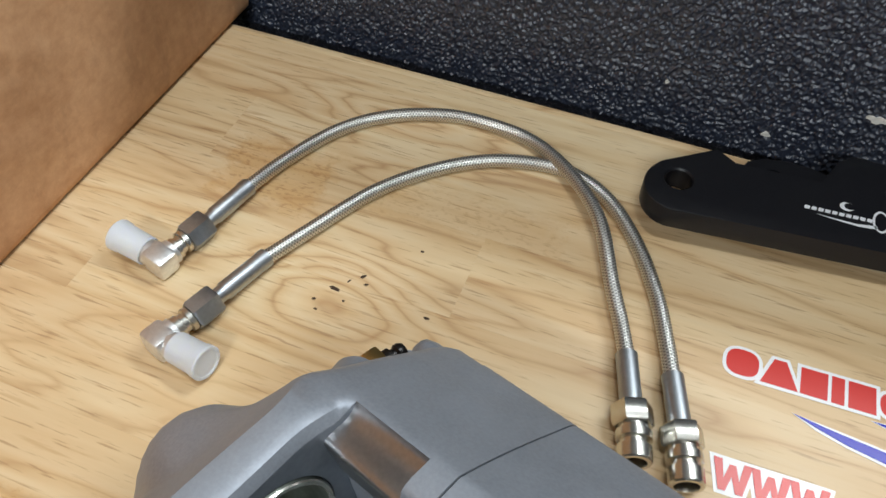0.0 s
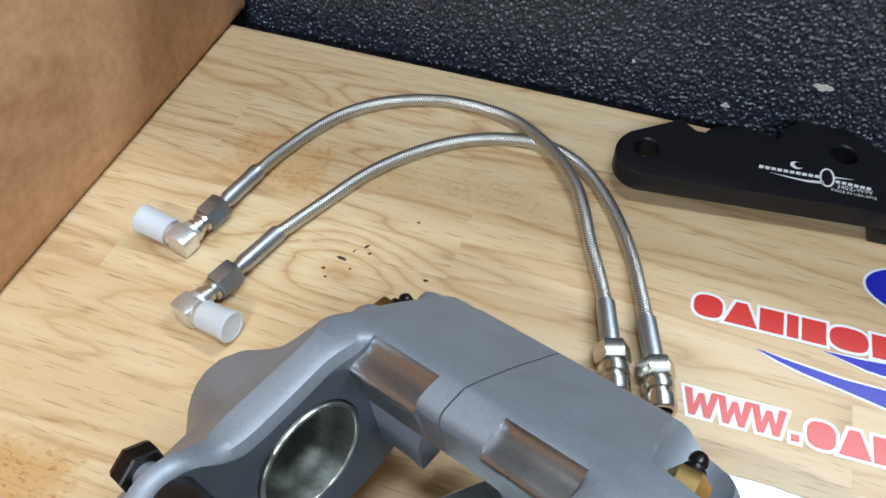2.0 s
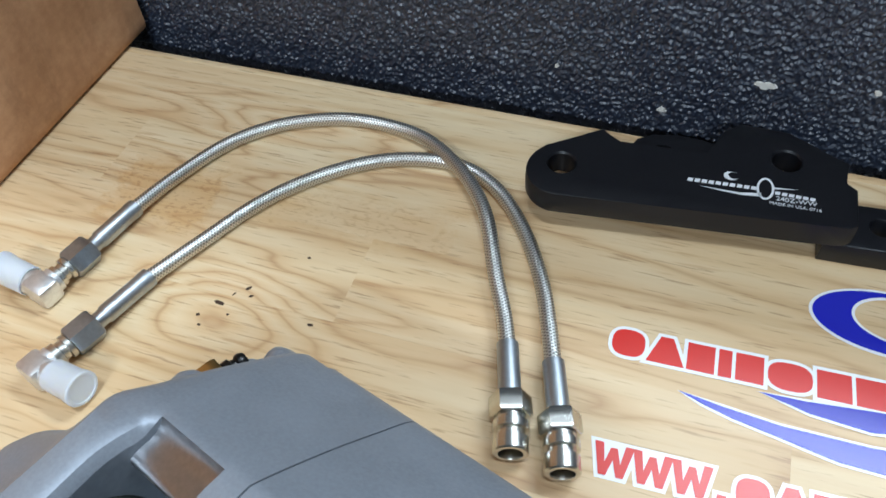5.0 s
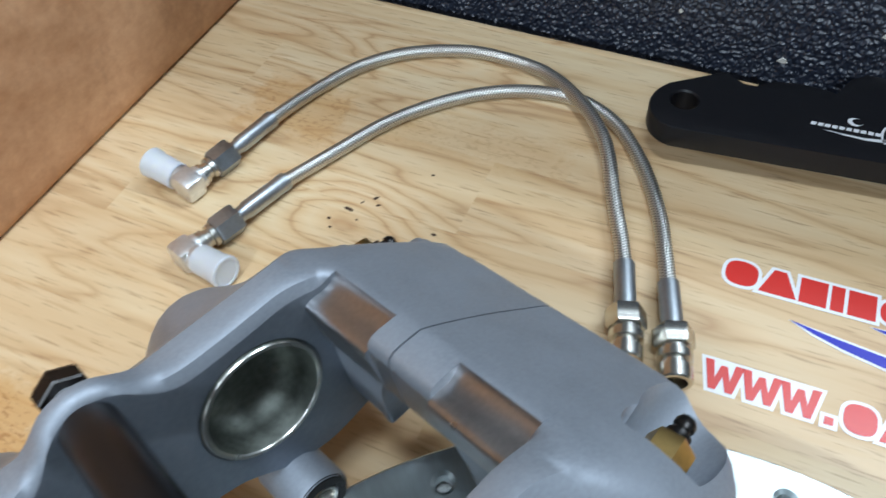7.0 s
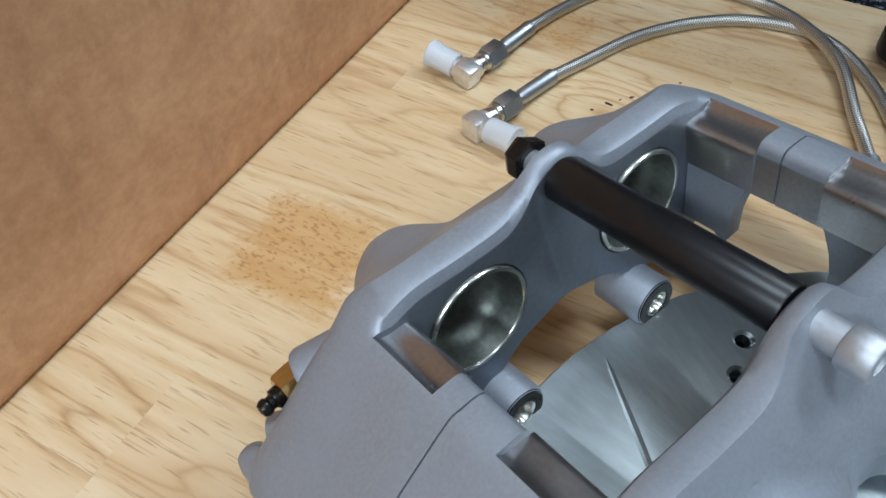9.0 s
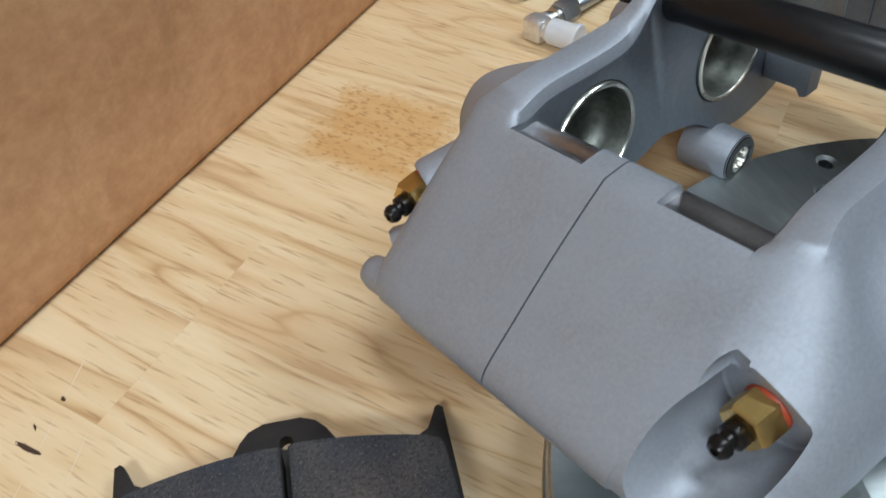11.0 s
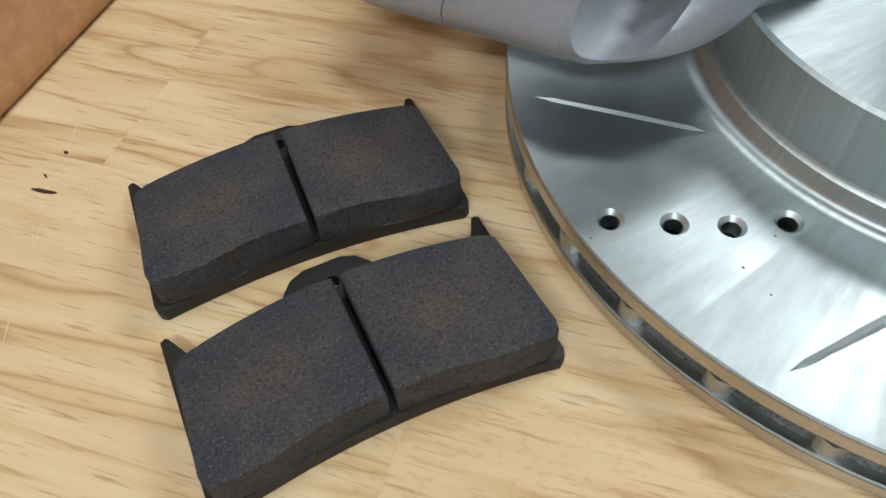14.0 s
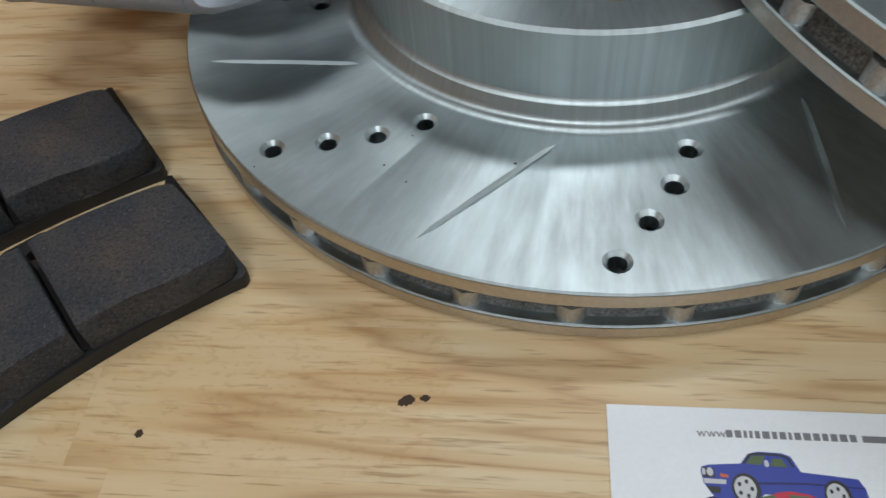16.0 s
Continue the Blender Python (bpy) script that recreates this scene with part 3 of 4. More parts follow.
def rotor(m, label):
    t = thing("brake_rotor", label, "brake rotor", m, "drilled and slotted rotors")
    up = lathe([(0.096, UP_Z), (ROTOR_R - 0.0004, UP_Z), (ROTOR_R, UP_Z + 0.0005), (ROTOR_R, TOP_Z - 0.0006), (ROTOR_R - 0.0006, TOP_Z), (0.0962, TOP_Z), (0.0946, TOP_Z + 0.0004),
                (0.0931, TOP_Z + 0.0011), (0.0918, TOP_Z + 0.0021), (0.0909, TOP_Z + 0.0036), (0.0903, TOP_Z + 0.0054), (0.0897, TOP_Z + 0.0069), (0.0888, TOP_Z + 0.0077), (0.0881, TOP_Z + 0.0088), (HAT_R, HAT_Z - 0.0012), (HAT_R - 0.0012, HAT_Z),
                (0.0345, HAT_Z), (0.0335, HAT_Z - 0.001), (0.0335, HAT_Z - 0.008), (0.081, HAT_Z - 0.008), (0.081, 0.012), (0.096, 0.012)], 128, close=True)
    top = part("outboard_plate", up, ROTOR, t, "zinc plated drilled and slotted friction face with hat")
    tools = bmesh.new()
    for k in range(8):
        base = (-135.4, -88.6, -41.5, 2.0, 45.0, 88.0, 131.3, 178.2)[k]
        for r, da in HOLES:
            a = radians(base + da)
            q = Matrix.Translation((r * math.cos(a), r * math.sin(a), 0))
            lathe([(0, 0.008), (0.0029, 0.008), (0.0029, TOP_Z - 0.0014), (0.0048, TOP_Z + 0.0006), (0, TOP_Z + 0.0006)], 16, tools, q)
        a0, a1 = radians(base - 22.5), radians(base - 8.2)
        p, q = Vector((0.1498 * math.cos(a0), 0.1498 * math.sin(a0), 0)), Vector((0.099 * math.cos(a1), 0.099 * math.sin(a1), 0))
        d = (q - p).normalized()
        s = Vector((-d.y, d.x, 0))
        ln = (q - p).length
        outline = [(0, 0), (0.008, 0.0014), (ln * 0.5, 0.0019), (ln - 0.006, 0.0017), (ln, 0), (ln - 0.006, -0.0017), (ln * 0.5, -0.0019), (0.008, -0.0014)]
        keel = [tools.verts.new(p + d * x + Vector((0, 0, TOP_Z - 0.0007))) for x in (0.008, ln * 0.5, ln - 0.006)]
        rim = [tools.verts.new(p + d * x + s * y + Vector((0, 0, TOP_Z + 0.0002))) for x, y in outline]
        tools.faces.new(rim)
        for q in ([0, 1], [0, 7]):
            side = [rim[0]] + ([rim[1], rim[2], rim[3]] if q[1] == 1 else [rim[7], rim[6], rim[5]]) + [rim[4]]
            tools.faces.new([side[0], side[1], keel[0]])
            tools.faces.new([side[1], side[2], keel[1], keel[0]])
            tools.faces.new([side[2], side[3], keel[2], keel[1]])
            tools.faces.new([side[3], side[4], keel[2]])
    for k in range(4):
        a = radians(-86 + 90 * k)
        lathe([(0, HAT_Z - 0.012), (0.0075, HAT_Z - 0.012), (0.0075, HAT_Z - 0.001), (0.009, HAT_Z + 0.0006), (0, HAT_Z + 0.0006)], 24, tools, Matrix.Translation((0.0645 * math.cos(a), 0.0645 * math.sin(a), 0)))
    cut(top, tools, 24)
    part("rim_band", lathe([(ROTOR_R + 0.0001, UP_Z + 0.0007), (ROTOR_R + 0.0001, TOP_Z - 0.0008)], 128), RIM, t, "bare turned rim edge")
    low = lathe([(0.1, 0), (ROTOR_R - 0.0006, 0), (ROTOR_R, 0.0006), (ROTOR_R, LOW_T - 0.0005), (ROTOR_R - 0.0005, LOW_T), (0.1, LOW_T)], 128, close=True)
    part("inboard_plate", low, ROTOR, t)
    part("rim_band", lathe([(ROTOR_R + 0.0001, 0.0008), (ROTOR_R + 0.0001, LOW_T - 0.0008)], 128), RIM, t, "bare turned rim edge")
    # opaque ring added across the open vents, coloured dark for the shade between vanes
    part("gap_fill", lathe([(0.1530, LOW_T - 0.0004), (0.1518, LOW_T + 0.003), (0.1518, UP_Z - 0.003), (0.1530, UP_Z + 0.0004)], 96), GAP_SHADE, t)
    vane = bmesh.new()
    prism([(0.117, -0.0016), (0.14, -0.0018), (0.1490, -0.0050), (0.1520, -0.0048), (0.1545, -0.0034), (0.1557, 0.0), (0.1545, 0.0034), (0.1520, 0.0048), (0.1490, 0.0050), (0.14, 0.0018), (0.117, 0.0016)], LOW_T - 0.0005, UP_Z - 0.0022, vane)
    me = finish(vane, "vane", VANE, 50)
    for k in range(32):
        ob = new("vane", me)
        ob.rotation_euler = (0, 0, radians(11.25 * k - 3.2))
        ob.parent = t
    return t


flat_rotor = rotor(pose(0, 0, 0), "zinc plated vented brake rotor lying flat on the bench")
for x, y, r in ((-0.0419, -0.0832, 0.0007), (-0.0657, -0.1089, 0.0005), (-0.0252, -0.1078, 0.0006), (-0.0583, -0.0954, 0.0004), (-0.0580, -0.1160, 0.0004), (-0.0445, -0.0800, 0.0007), (-0.1072, -0.1100, 0.0004)):
    part("rust_speck", prism(ring_pts(x, y, r, r * 0.7, 9, 0, 360, 300 * x), TOP_Z - 0.0002, TOP_Z + 0.00008), BURN, flat_rotor, "tiny dark speck", smooth=0)
rotor(Matrix.Translation((0.183, -0.028, 0.0285)) @ Matrix.Rotation(radians(10.6), 4, Vector((-0.14, 0.99, 0))) @ Matrix.Rotation(radians(17), 4, "Z"),
      "zinc plated vented brake rotor leaning on another rotor")


# ---- brake pads ----
def arc_top(s, half, peak, side):
    return side + (peak - side) * (1 - (s / half) ** 2)


def brake_pad(m, label):
    t = thing("brake_pad", label, "brake pad", m, "brake pads")
    half = 0.0505
    top = [(s * half / 10, arc_top(s, 10, 0.0232, 0.0160)) for s in range(10, -11, -1)]
    tab = [(0.0165, 0.0222), (0.0138, 0.0280), (0.0108, 0.0315), (0.006, 0.0335), (-0.006, 0.0335), (-0.0108, 0.0315), (-0.0138, 0.0280), (-0.0165, 0.0222)]
    upper = [(0.0516, 0.0278), (0.0500, 0.0288), (0.0490, 0.0282), (0.0455, 0.0205), (0.0415, 0.0185)] + [p for p in top if 0.017 < p[0] < 0.040] + tab + [p for p in top if -0.040 < p[0] < -0.017] + [(-0.0415, 0.0185), (-0.0455, 0.0205), (-0.0490, 0.0282), (-0.0500, 0.0288), (-0.0516, 0.0278)]
    low = [(-0.0512, -0.0258), (-0.0504, -0.0276), (-0.0486, -0.0288)] + [(s * 0.0515 / 10, arc_top(s, 10, -0.0240, -0.0292)) for s in range(-8, 9)] + [(0.0486, -0.0288), (0.0504, -0.0276), (0.0512, -0.0258)]
    plate = part("backing_plate", prism(upper + low, 0.0, 0.0052, bev=0.0004), PLATE, t, "black steel backing plate with ears")
    cut(plate, lathe([(0, -0.001), (0.0023, -0.001), (0.0023, 0.007), (0, 0.007)], 20, None, Matrix.Translation((0.0008, 0.0252, 0))))
    for sg in (-1, 1):
        a = [(s * 0.0485 / 10, arc_top(s, 10, 0.0179, 0.0107)) for s in range(0, 10)] + [(0.0466, 0.0111), (0.0480, 0.0093)]
        b = [(0.0495, -0.0228), (0.0487, -0.0258), (0.0460, -0.0276), (0.0310, -0.0268), (0.0285, -0.0261)] + [(s * 0.0485 / 10, arc_top(s, 10, -0.0232, -0.0285)) for s in range(5, -1, -1)]
        pts = [(sg * x if x > 0.002 else 0.0010 + sg * 0.0012, y) for x, y in a + b]
        pts = list(dict.fromkeys(pts))
        part("friction_block", prism(pts, 0.0053, 0.0176, bev=0.0008), FRICTION, t, "dark speckled friction block")
    part("groove_floor", box(-0.0001, 0.0021, -0.0220, 0.0175, 0.0053, 0.0062), PLATE, t)
    return t


brake_pad(pose(-0.2050, -0.1058, 0, 0, 0, 40.2), "dark grey brake pad with grooved friction face")
brake_pad(pose(-0.1625, -0.1540, 0, 0, 0, 43.3), "dark grey brake pad with brown worn sheen")


# ---- brake hoses ----
def brake_hose(pts, nut, elbow, cap, ends, label):
    t = thing("brake_hose", label, "brake hose", None, "braided brake hoses")
    path, ln = spline(pts, 160)
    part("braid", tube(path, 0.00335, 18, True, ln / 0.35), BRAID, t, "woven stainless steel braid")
    a, n, e, c = Vector(pts[0]), Vector(nut), Vector(elbow), Vector(cap)
    d = (n - a).normalized()
    m = along(a - d * 0.002, n)
    L = (n - a).length
    part("crimp", lathe([(0.0034, 0), (0.0044, 0.0006), (0.0044, 0.004), (0.0042, 0.0045), (0.0042, L - 0.003), (0.0036, L - 0.002), (0.0036, L + 0.003)], 24, None, m), DULLSTEEL, t, "dull blue-grey crimped collar")
    m = along(n, e)
    el = (e - n).length
    part("swivel_nut", hexprism(0.0062, 0.0, 0.0125, m), DULLSTEEL, t)
    part("flare_collar", lathe([(0.0048, 0.0125), (0.0054, 0.013), (0.0054, 0.015), (0.0042, 0.0155), (0.0042, 0.0175), (0.0052, 0.018), (0.0052, el - 0.003)], 24, None, m), CHROME, t)
    d1, d2 = (n - e).normalized(), (c - e).normalized()
    bend = [e + d1 * 0.006, e + d1 * 0.003, e + (d1 + d2) * 0.0006, e + d2 * 0.003, e + d2 * 0.008]
    arm = part("elbow", tube([v for v in bend], 0.0058, 20), FORGED, t, "bright plated elbow fitting")
    x3 = d1.cross(d2).normalized()
    turn = Matrix((( -d1).normalized(), x3.cross(-d1).normalized(), x3)).transposed().to_4x4()
    block = box(-0.0045, 0.0062, -0.0062, 0.0062, -0.0060, 0.0062, bev=0.0022)
    bmesh.ops.transform(block, matrix=Matrix.Translation(e) @ turn, verts=block.verts[:])
    part("forged_body", block, FORGED, arm)
    m = along(e + d2 * 0.0075, c)
    cl = (c - e).length - 0.0075
    part("end_cap", lathe([(0.0062, 0), (0.0066, 0.0004), (0.0068, cl * 0.75), (0.0072, cl * 0.82), (0.0074, cl), (0.0070, cl + 0.0005), (0.0060, cl + 0.0006), (0.0056, cl + 0.0002), (0, cl + 0.0002)], 28, None, m), CAP, t, "translucent milky plastic cap")
    p, q, r, s = [Vector(v) for v in ends]
    dd = (q - p).normalized()
    m = along(p - dd * 0.002, q)
    L = (q - p).length
    part("crimp", lathe([(0.0034, 0), (0.0044, 0.0006), (0.0044, L - 0.001), (0.0040, L + 0.002)], 24, None, m), DULLSTEEL, t, "dull blue-grey crimped collar")
    m = along(q, r)
    part("hex_end", hexprism(0.0070, 0.0, (r - q).length, m), CHROME, t)
    m = along(r, s)
    ls = (s - r).length
    part("socket", lathe([(0.0056, 0), (0.0056, 0.002), (0.0068, 0.0024), (0.0068, 0.0056), (0.0052, 0.0062), (0.0052, 0.0078), (0.0066, 0.0084), (0.0066, ls - 0.0006), (0.006, ls), (0.0046, ls), (0.0044, ls - 0.001), (0.0044, ls - 0.008), (0, ls - 0.009)], 28, None, m), CHROME, t, "bright threaded female end")
    return t


brake_hose([(-0.2545, 0.2500, 0.0055), (-0.248, 0.274, 0.004), (-0.234, 0.304, 0.0036), (-0.214, 0.324, 0.0036), (-0.187, 0.336, 0.0036), (-0.164, 0.338, 0.0036), (-0.139, 0.3325, 0.0050), (-0.1145, 0.3135, 0.0085), (-0.0950, 0.2885, 0.0105), (-0.0818, 0.2590, 0.0070), (-0.0735, 0.2415, 0.0055), (-0.0675, 0.2255, 0.0065)],
           (-0.2595, 0.2240, 0.0065), (-0.2655, 0.1985, 0.0068), (-0.2895, 0.2015, 0.0095), [(-0.0675, 0.2255, 0.0065), (-0.0612, 0.2050, 0.007), (-0.0585, 0.1965, 0.0072), (-0.0550, 0.1825, 0.0072)],
           "braided steel brake hose with white capped elbow lying on the bench")
brake_hose([(-0.2258, 0.2160, 0.0055), (-0.2145, 0.242, 0.004), (-0.200, 0.271, 0.0036), (-0.182, 0.293, 0.0036), (-0.162, 0.309, 0.0036), (-0.141, 0.318, 0.0036), (-0.1172, 0.3200, 0.0036), (-0.0953, 0.3098, 0.0036), (-0.0763, 0.2875, 0.0036), (-0.0622, 0.2616, 0.0040), (-0.0538, 0.2385, 0.0055), (-0.0485, 0.2225, 0.0065)],
           (-0.2335, 0.1895, 0.0065), (-0.2420, 0.1640, 0.0068), (-0.2190, 0.1600, 0.0090), [(-0.0485, 0.2225, 0.0065), (-0.0422, 0.2030, 0.007), (-0.0395, 0.1948, 0.0072), (-0.0358, 0.1805, 0.0072)],
           "braided steel brake hose lying under the other hose")


# ---- caliper bracket ----
def bracket():
    t = thing("caliper_bracket", "black anodised machined aluminium caliper bracket with pale engraving", "bracket")
    zt, zm = 0.0228, 0.0112
    end = ring_pts(-0.0665, 0.3118, 0.0155, 0.0165, 12, 265, 130)
    plate = end + [(-0.0535, 0.3425), (-0.0450, 0.3345), (-0.0060, 0.3370), (-0.0005, 0.3550), (0.0060, 0.3615), (0.0270, 0.3610), (0.0380, 0.3545), (0.0450, 0.3490), (0.0530, 0.3470), (0.0505, 0.3340), (0.0560, 0.3315), (0.0560, 0.3105), (0.0530, 0.3085), (0.0400, 0.3070)]
    top = part("upper_plate", prism(plate, zm, zt, bev=0.0009), BLACKANO, t)
    tools = bmesh.new()
    for x, y, r in ((-0.0672, 0.3155, 0.0062), (0.0270, 0.3420, 0.0062)):
        lathe([(0, 0.0), (r, 0.0), (r, zt - 0.0008), (r + 0.0012, zt + 0.0004), (0, zt + 0.0004)], 28, tools, Matrix.Translation((x, y, 0)))
    cut(top, tools)
    tabs = [(-0.0440, 0.3300), (-0.0445, 0.3360), (-0.0380, 0.3520), (-0.0310, 0.3570), (-0.0200, 0.3595), (-0.0080, 0.3585), (0.0010, 0.3565), (0.0, 0.3300)]
    a = part("rear_tab", prism(tabs, 0.0, zm + 0.0004, bev=0.0007), BLACKANO, t)
    cut(a, lathe([(0, -0.001), (0.0046, -0.001), (0.0046, zm - 0.0006), (0.0056, zm + 0.001), (0, zm + 0.001)], 24, None, Matrix.Translation((-0.0250, 0.3455, 0))))
    side = [(0.0460, 0.3090), (0.0860, 0.3110), (0.0930, 0.3160), (0.0950, 0.3230), (0.0920, 0.3300), (0.0860, 0.3340), (0.0700, 0.3350), (0.0460, 0.3340)]
    b = part("side_tab", prism(side, 0.0, zm + 0.0004, bev=0.0007), BLACKANO, t)
    cut(b, lathe([(0, -0.001), (0.0046, -0.001), (0.0046, zm - 0.0006), (0.0056, zm + 0.001), (0, zm + 0.001)], 24, None, Matrix.Translation((0.0690, 0.3235, 0))))
    z = zt + 0.00015

    def mark(pts, nm="engraved_mark"):
        part(nm, prism(pts, z - 0.0001, z), ENGRAVE, t, smooth=0)

    # crescent, wheel ring and swoosh
    mark(ring_pts(0.0045, 0.3262, 0.0030, 0.0026, 12, 70, 320) + ring_pts(0.0058, 0.3267, 0.0024, 0.0020, 12, 320, 70))
    outer, inner = ring_pts(0.0190, 0.3222, 0.0036, 0.0066, 32), ring_pts(0.0190, 0.3222, 0.0026, 0.0054, 32)
    bm = bmesh.new()
    o = [bm.verts.new((x, y, z)) for x, y in outer]
    i = [bm.verts.new((x, y, z)) for x, y in inner]
    for k in range(32):
        bm.faces.new([o[k], o[(k + 1) % 32], i[(k + 1) % 32], i[k]])
    part("engraved_mark", bm, ENGRAVE, t, smooth=0)
    mark([(-0.0075, 0.3170), (0.0010, 0.3162), (0.0100, 0.3160), (0.0175, 0.3172), (0.0175, 0.3192), (0.0090, 0.3172), (0.0010, 0.3170)])
    mark([(0.0225, 0.3230), (0.0320, 0.3250), (0.0225, 0.3240)])
    # plain bars for the maker's name
    for k in range(10):
        x = -0.0130 + 0.0029 * k
        mark([(x, 0.3186 + 0.0002 * k), (x + 0.0022, 0.3186 + 0.0002 * k), (x + 0.0025, 0.3206 + 0.0002 * k), (x + 0.0003, 0.3206 + 0.0002 * k)], "engraved_bar")
    for k in range(6):
        x = 0.0228 + 0.0028 * k
        mark([(x, 0.3200), (x + 0.0021, 0.3200), (x + 0.0024, 0.3218), (x + 0.0003, 0.3218)], "engraved_bar")
    text_mesh("engraved_code", "240Z-WW", 0.0036, ENGRAVE, pose(0.0235, 0.3166, z, 0, 0, 2), t)
    text_mesh("engraved_words", "MADE IN USA: 0716", 0.0024, ENGRAVE, pose(0.0210, 0.3138, z, 0, 0, 2), t)
    return t


bracket()


# ---- stickers and card ----
def flat(name, pts, z, material, parent, th=0.00012):
    return part(name, prism(pts, z - th, z), material, parent, smooth=0)


def grown(pts, d):
    out = []
    n = len(pts)
    area = sum(pts[k][0] * pts[(k + 1) % n][1] - pts[(k + 1) % n][0] * pts[k][1] for k in range(n))
    s = 1 if area > 0 else -1
    for k in range(n):
        a, b, c = Vector(pts[k - 1]), Vector(pts[k]), Vector(pts[(k + 1) % n])
        e, f = (b - a).normalized(), (c - b).normalized()
        v = Vector((e.y, -e.x)) + Vector((f.y, -f.x))
        v = v / max(0.35, v.length ** 2 / 2)
        out.append((b.x + s * v.x * d, b.y + s * v.y * d))
    return out


def word_blocks(parent, x, y, dx, dy, h, shapes, z):
    """Plain red shapes on white, one for each character of a logo: o round, a tapering, r straight."""
    for k2, (kind, w) in enumerate(shapes):
        if kind == "o":
            q = [(w / 2 + w / 2 * math.copysign(abs(math.cos(k * math.pi / 12)) ** 0.75, math.cos(k * math.pi / 12)), h / 2 + h / 2 * math.copysign(abs(math.sin(k * math.pi / 12)) ** 0.75, math.sin(k * math.pi / 12))) for k in range(24)]
        elif kind == "a":
            q = [(-0.0006, 0), (w + 0.0006, 0), (w * 0.68, h), (w * 0.32, h)]
        else:
            q = [(0, 0), (w, 0), (w, h), (0, h)]
        q = [(x + a * dx - b * dy, y + a * dy + b * dx) for a, b in q]
        flat("white_backing", grown(q, 0.0015), 0.00024 + 0.00002 * k2, WHITEV, parent)
        flat("red_shape", q, z, REDV, parent)
        x, y = x + dx * (w + 0.0014), y + dy * (w + 0.0014)


def stickers():
    s = thing("logo_sticker", "red, white and blue vinyl sticker stuck to the bench top", "sticker")
    word_blocks(s, -0.0290, 0.2385, 0.9995, 0.028, 0.0125, [("o", 0.0130), ("a", 0.0135), ("r", 0.0105), ("r", 0.0050), ("r", 0.0105), ("o", 0.0165), ("r", 0.0125), ("r", 0.0125)], 0.00045)
    low = [(-0.001, 0.2290), (0.015, 0.2268), (0.036, 0.2248), (0.067, 0.2250), (0.110, 0.2290), (0.110, 0.2215), (0.080, 0.2155), (0.056, 0.2160), (0.036, 0.2198), (0.019, 0.2228), (0.008, 0.2258)]
    up = [(0.028, 0.2370), (0.044, 0.2376), (0.068, 0.2402), (0.110, 0.2440), (0.110, 0.2380), (0.067, 0.2312), (0.046, 0.2328)]
    for q in (low, up):
        flat("white_backing", grown(q, 0.0011), 0.00034 if q is up else 0.00026, WHITEV, s)
        flat("blue_swoosh", q, 0.0005, BLUEV, s)
    o, i = ring_pts(0.076, 0.2825, 0.0305, 0.0152, 48), ring_pts(0.0800, 0.2845, 0.0195, 0.0118, 48)
    for (a, b, z, m2, nm) in ((ring_pts(0.076, 0.2825, 0.0318, 0.0165, 48), ring_pts(0.0800, 0.2845, 0.0182, 0.0105, 48), 0.0003, WHITEV, "white_backing"), (o, i, 0.0005, BLUEV, "blue_ring")):
        bm = bmesh.new()
        va, vb = [bm.verts.new((x, y, z)) for x, y in a], [bm.verts.new((x, y, z)) for x, y in b]
        for k in range(48):
            bm.faces.new([va[k], va[(k + 1) % 48], vb[(k + 1) % 48], vb[k]])
        part(nm, bm, m2, s, smooth=0)
    w = thing("web_sticker", "red lettering sticker with white outline on the bench top", "sticker")
    x, y, dx, dy = -0.0270, 0.1875, 0.9995, 0.03
    for k in range(3):
        W = [(0, 0.0125), (0.0032, 0.0125), (0.0044, 0.0050), (0.0060, 0.0110), (0.0084, 0.0110), (0.0100, 0.0050), (0.0112, 0.0125), (0.0144, 0.0125), (0.0116, 0.0), (0.0090, 0.0), (0.0072, 0.0062), (0.0054, 0.0), (0.0028, 0.0)]
        q = [(x + a * dx - b * dy, y + a * dy + b * dx) for a, b in W]
        hull = [(x + a * dx - b * dy, y + a * dy + b * dx) for a, b in [W[0], W[7], W[8], W[12]]]
        flat("white_backing", grown(hull[::-1], 0.0014), 0.00016 + 0.00002 * k, WHITEV, w)
        flat("red_letter", q, 0.0005, REDV, w)
        x, y = x + 0.0138 * dx, y + 0.0138 * dy
    x += 0.0022
    word_blocks(w, x, y, dx, dy, 0.0032, [("r", 0.0032)], 0.0005)
    word_blocks(w, x + 0.0062, y, dx, dy, 0.0122, [("o", 0.0115), ("a", 0.0115), ("r", 0.0100), ("r", 0.0045), ("r", 0.0100), ("o", 0.0120)], 0.0005)


stickers()


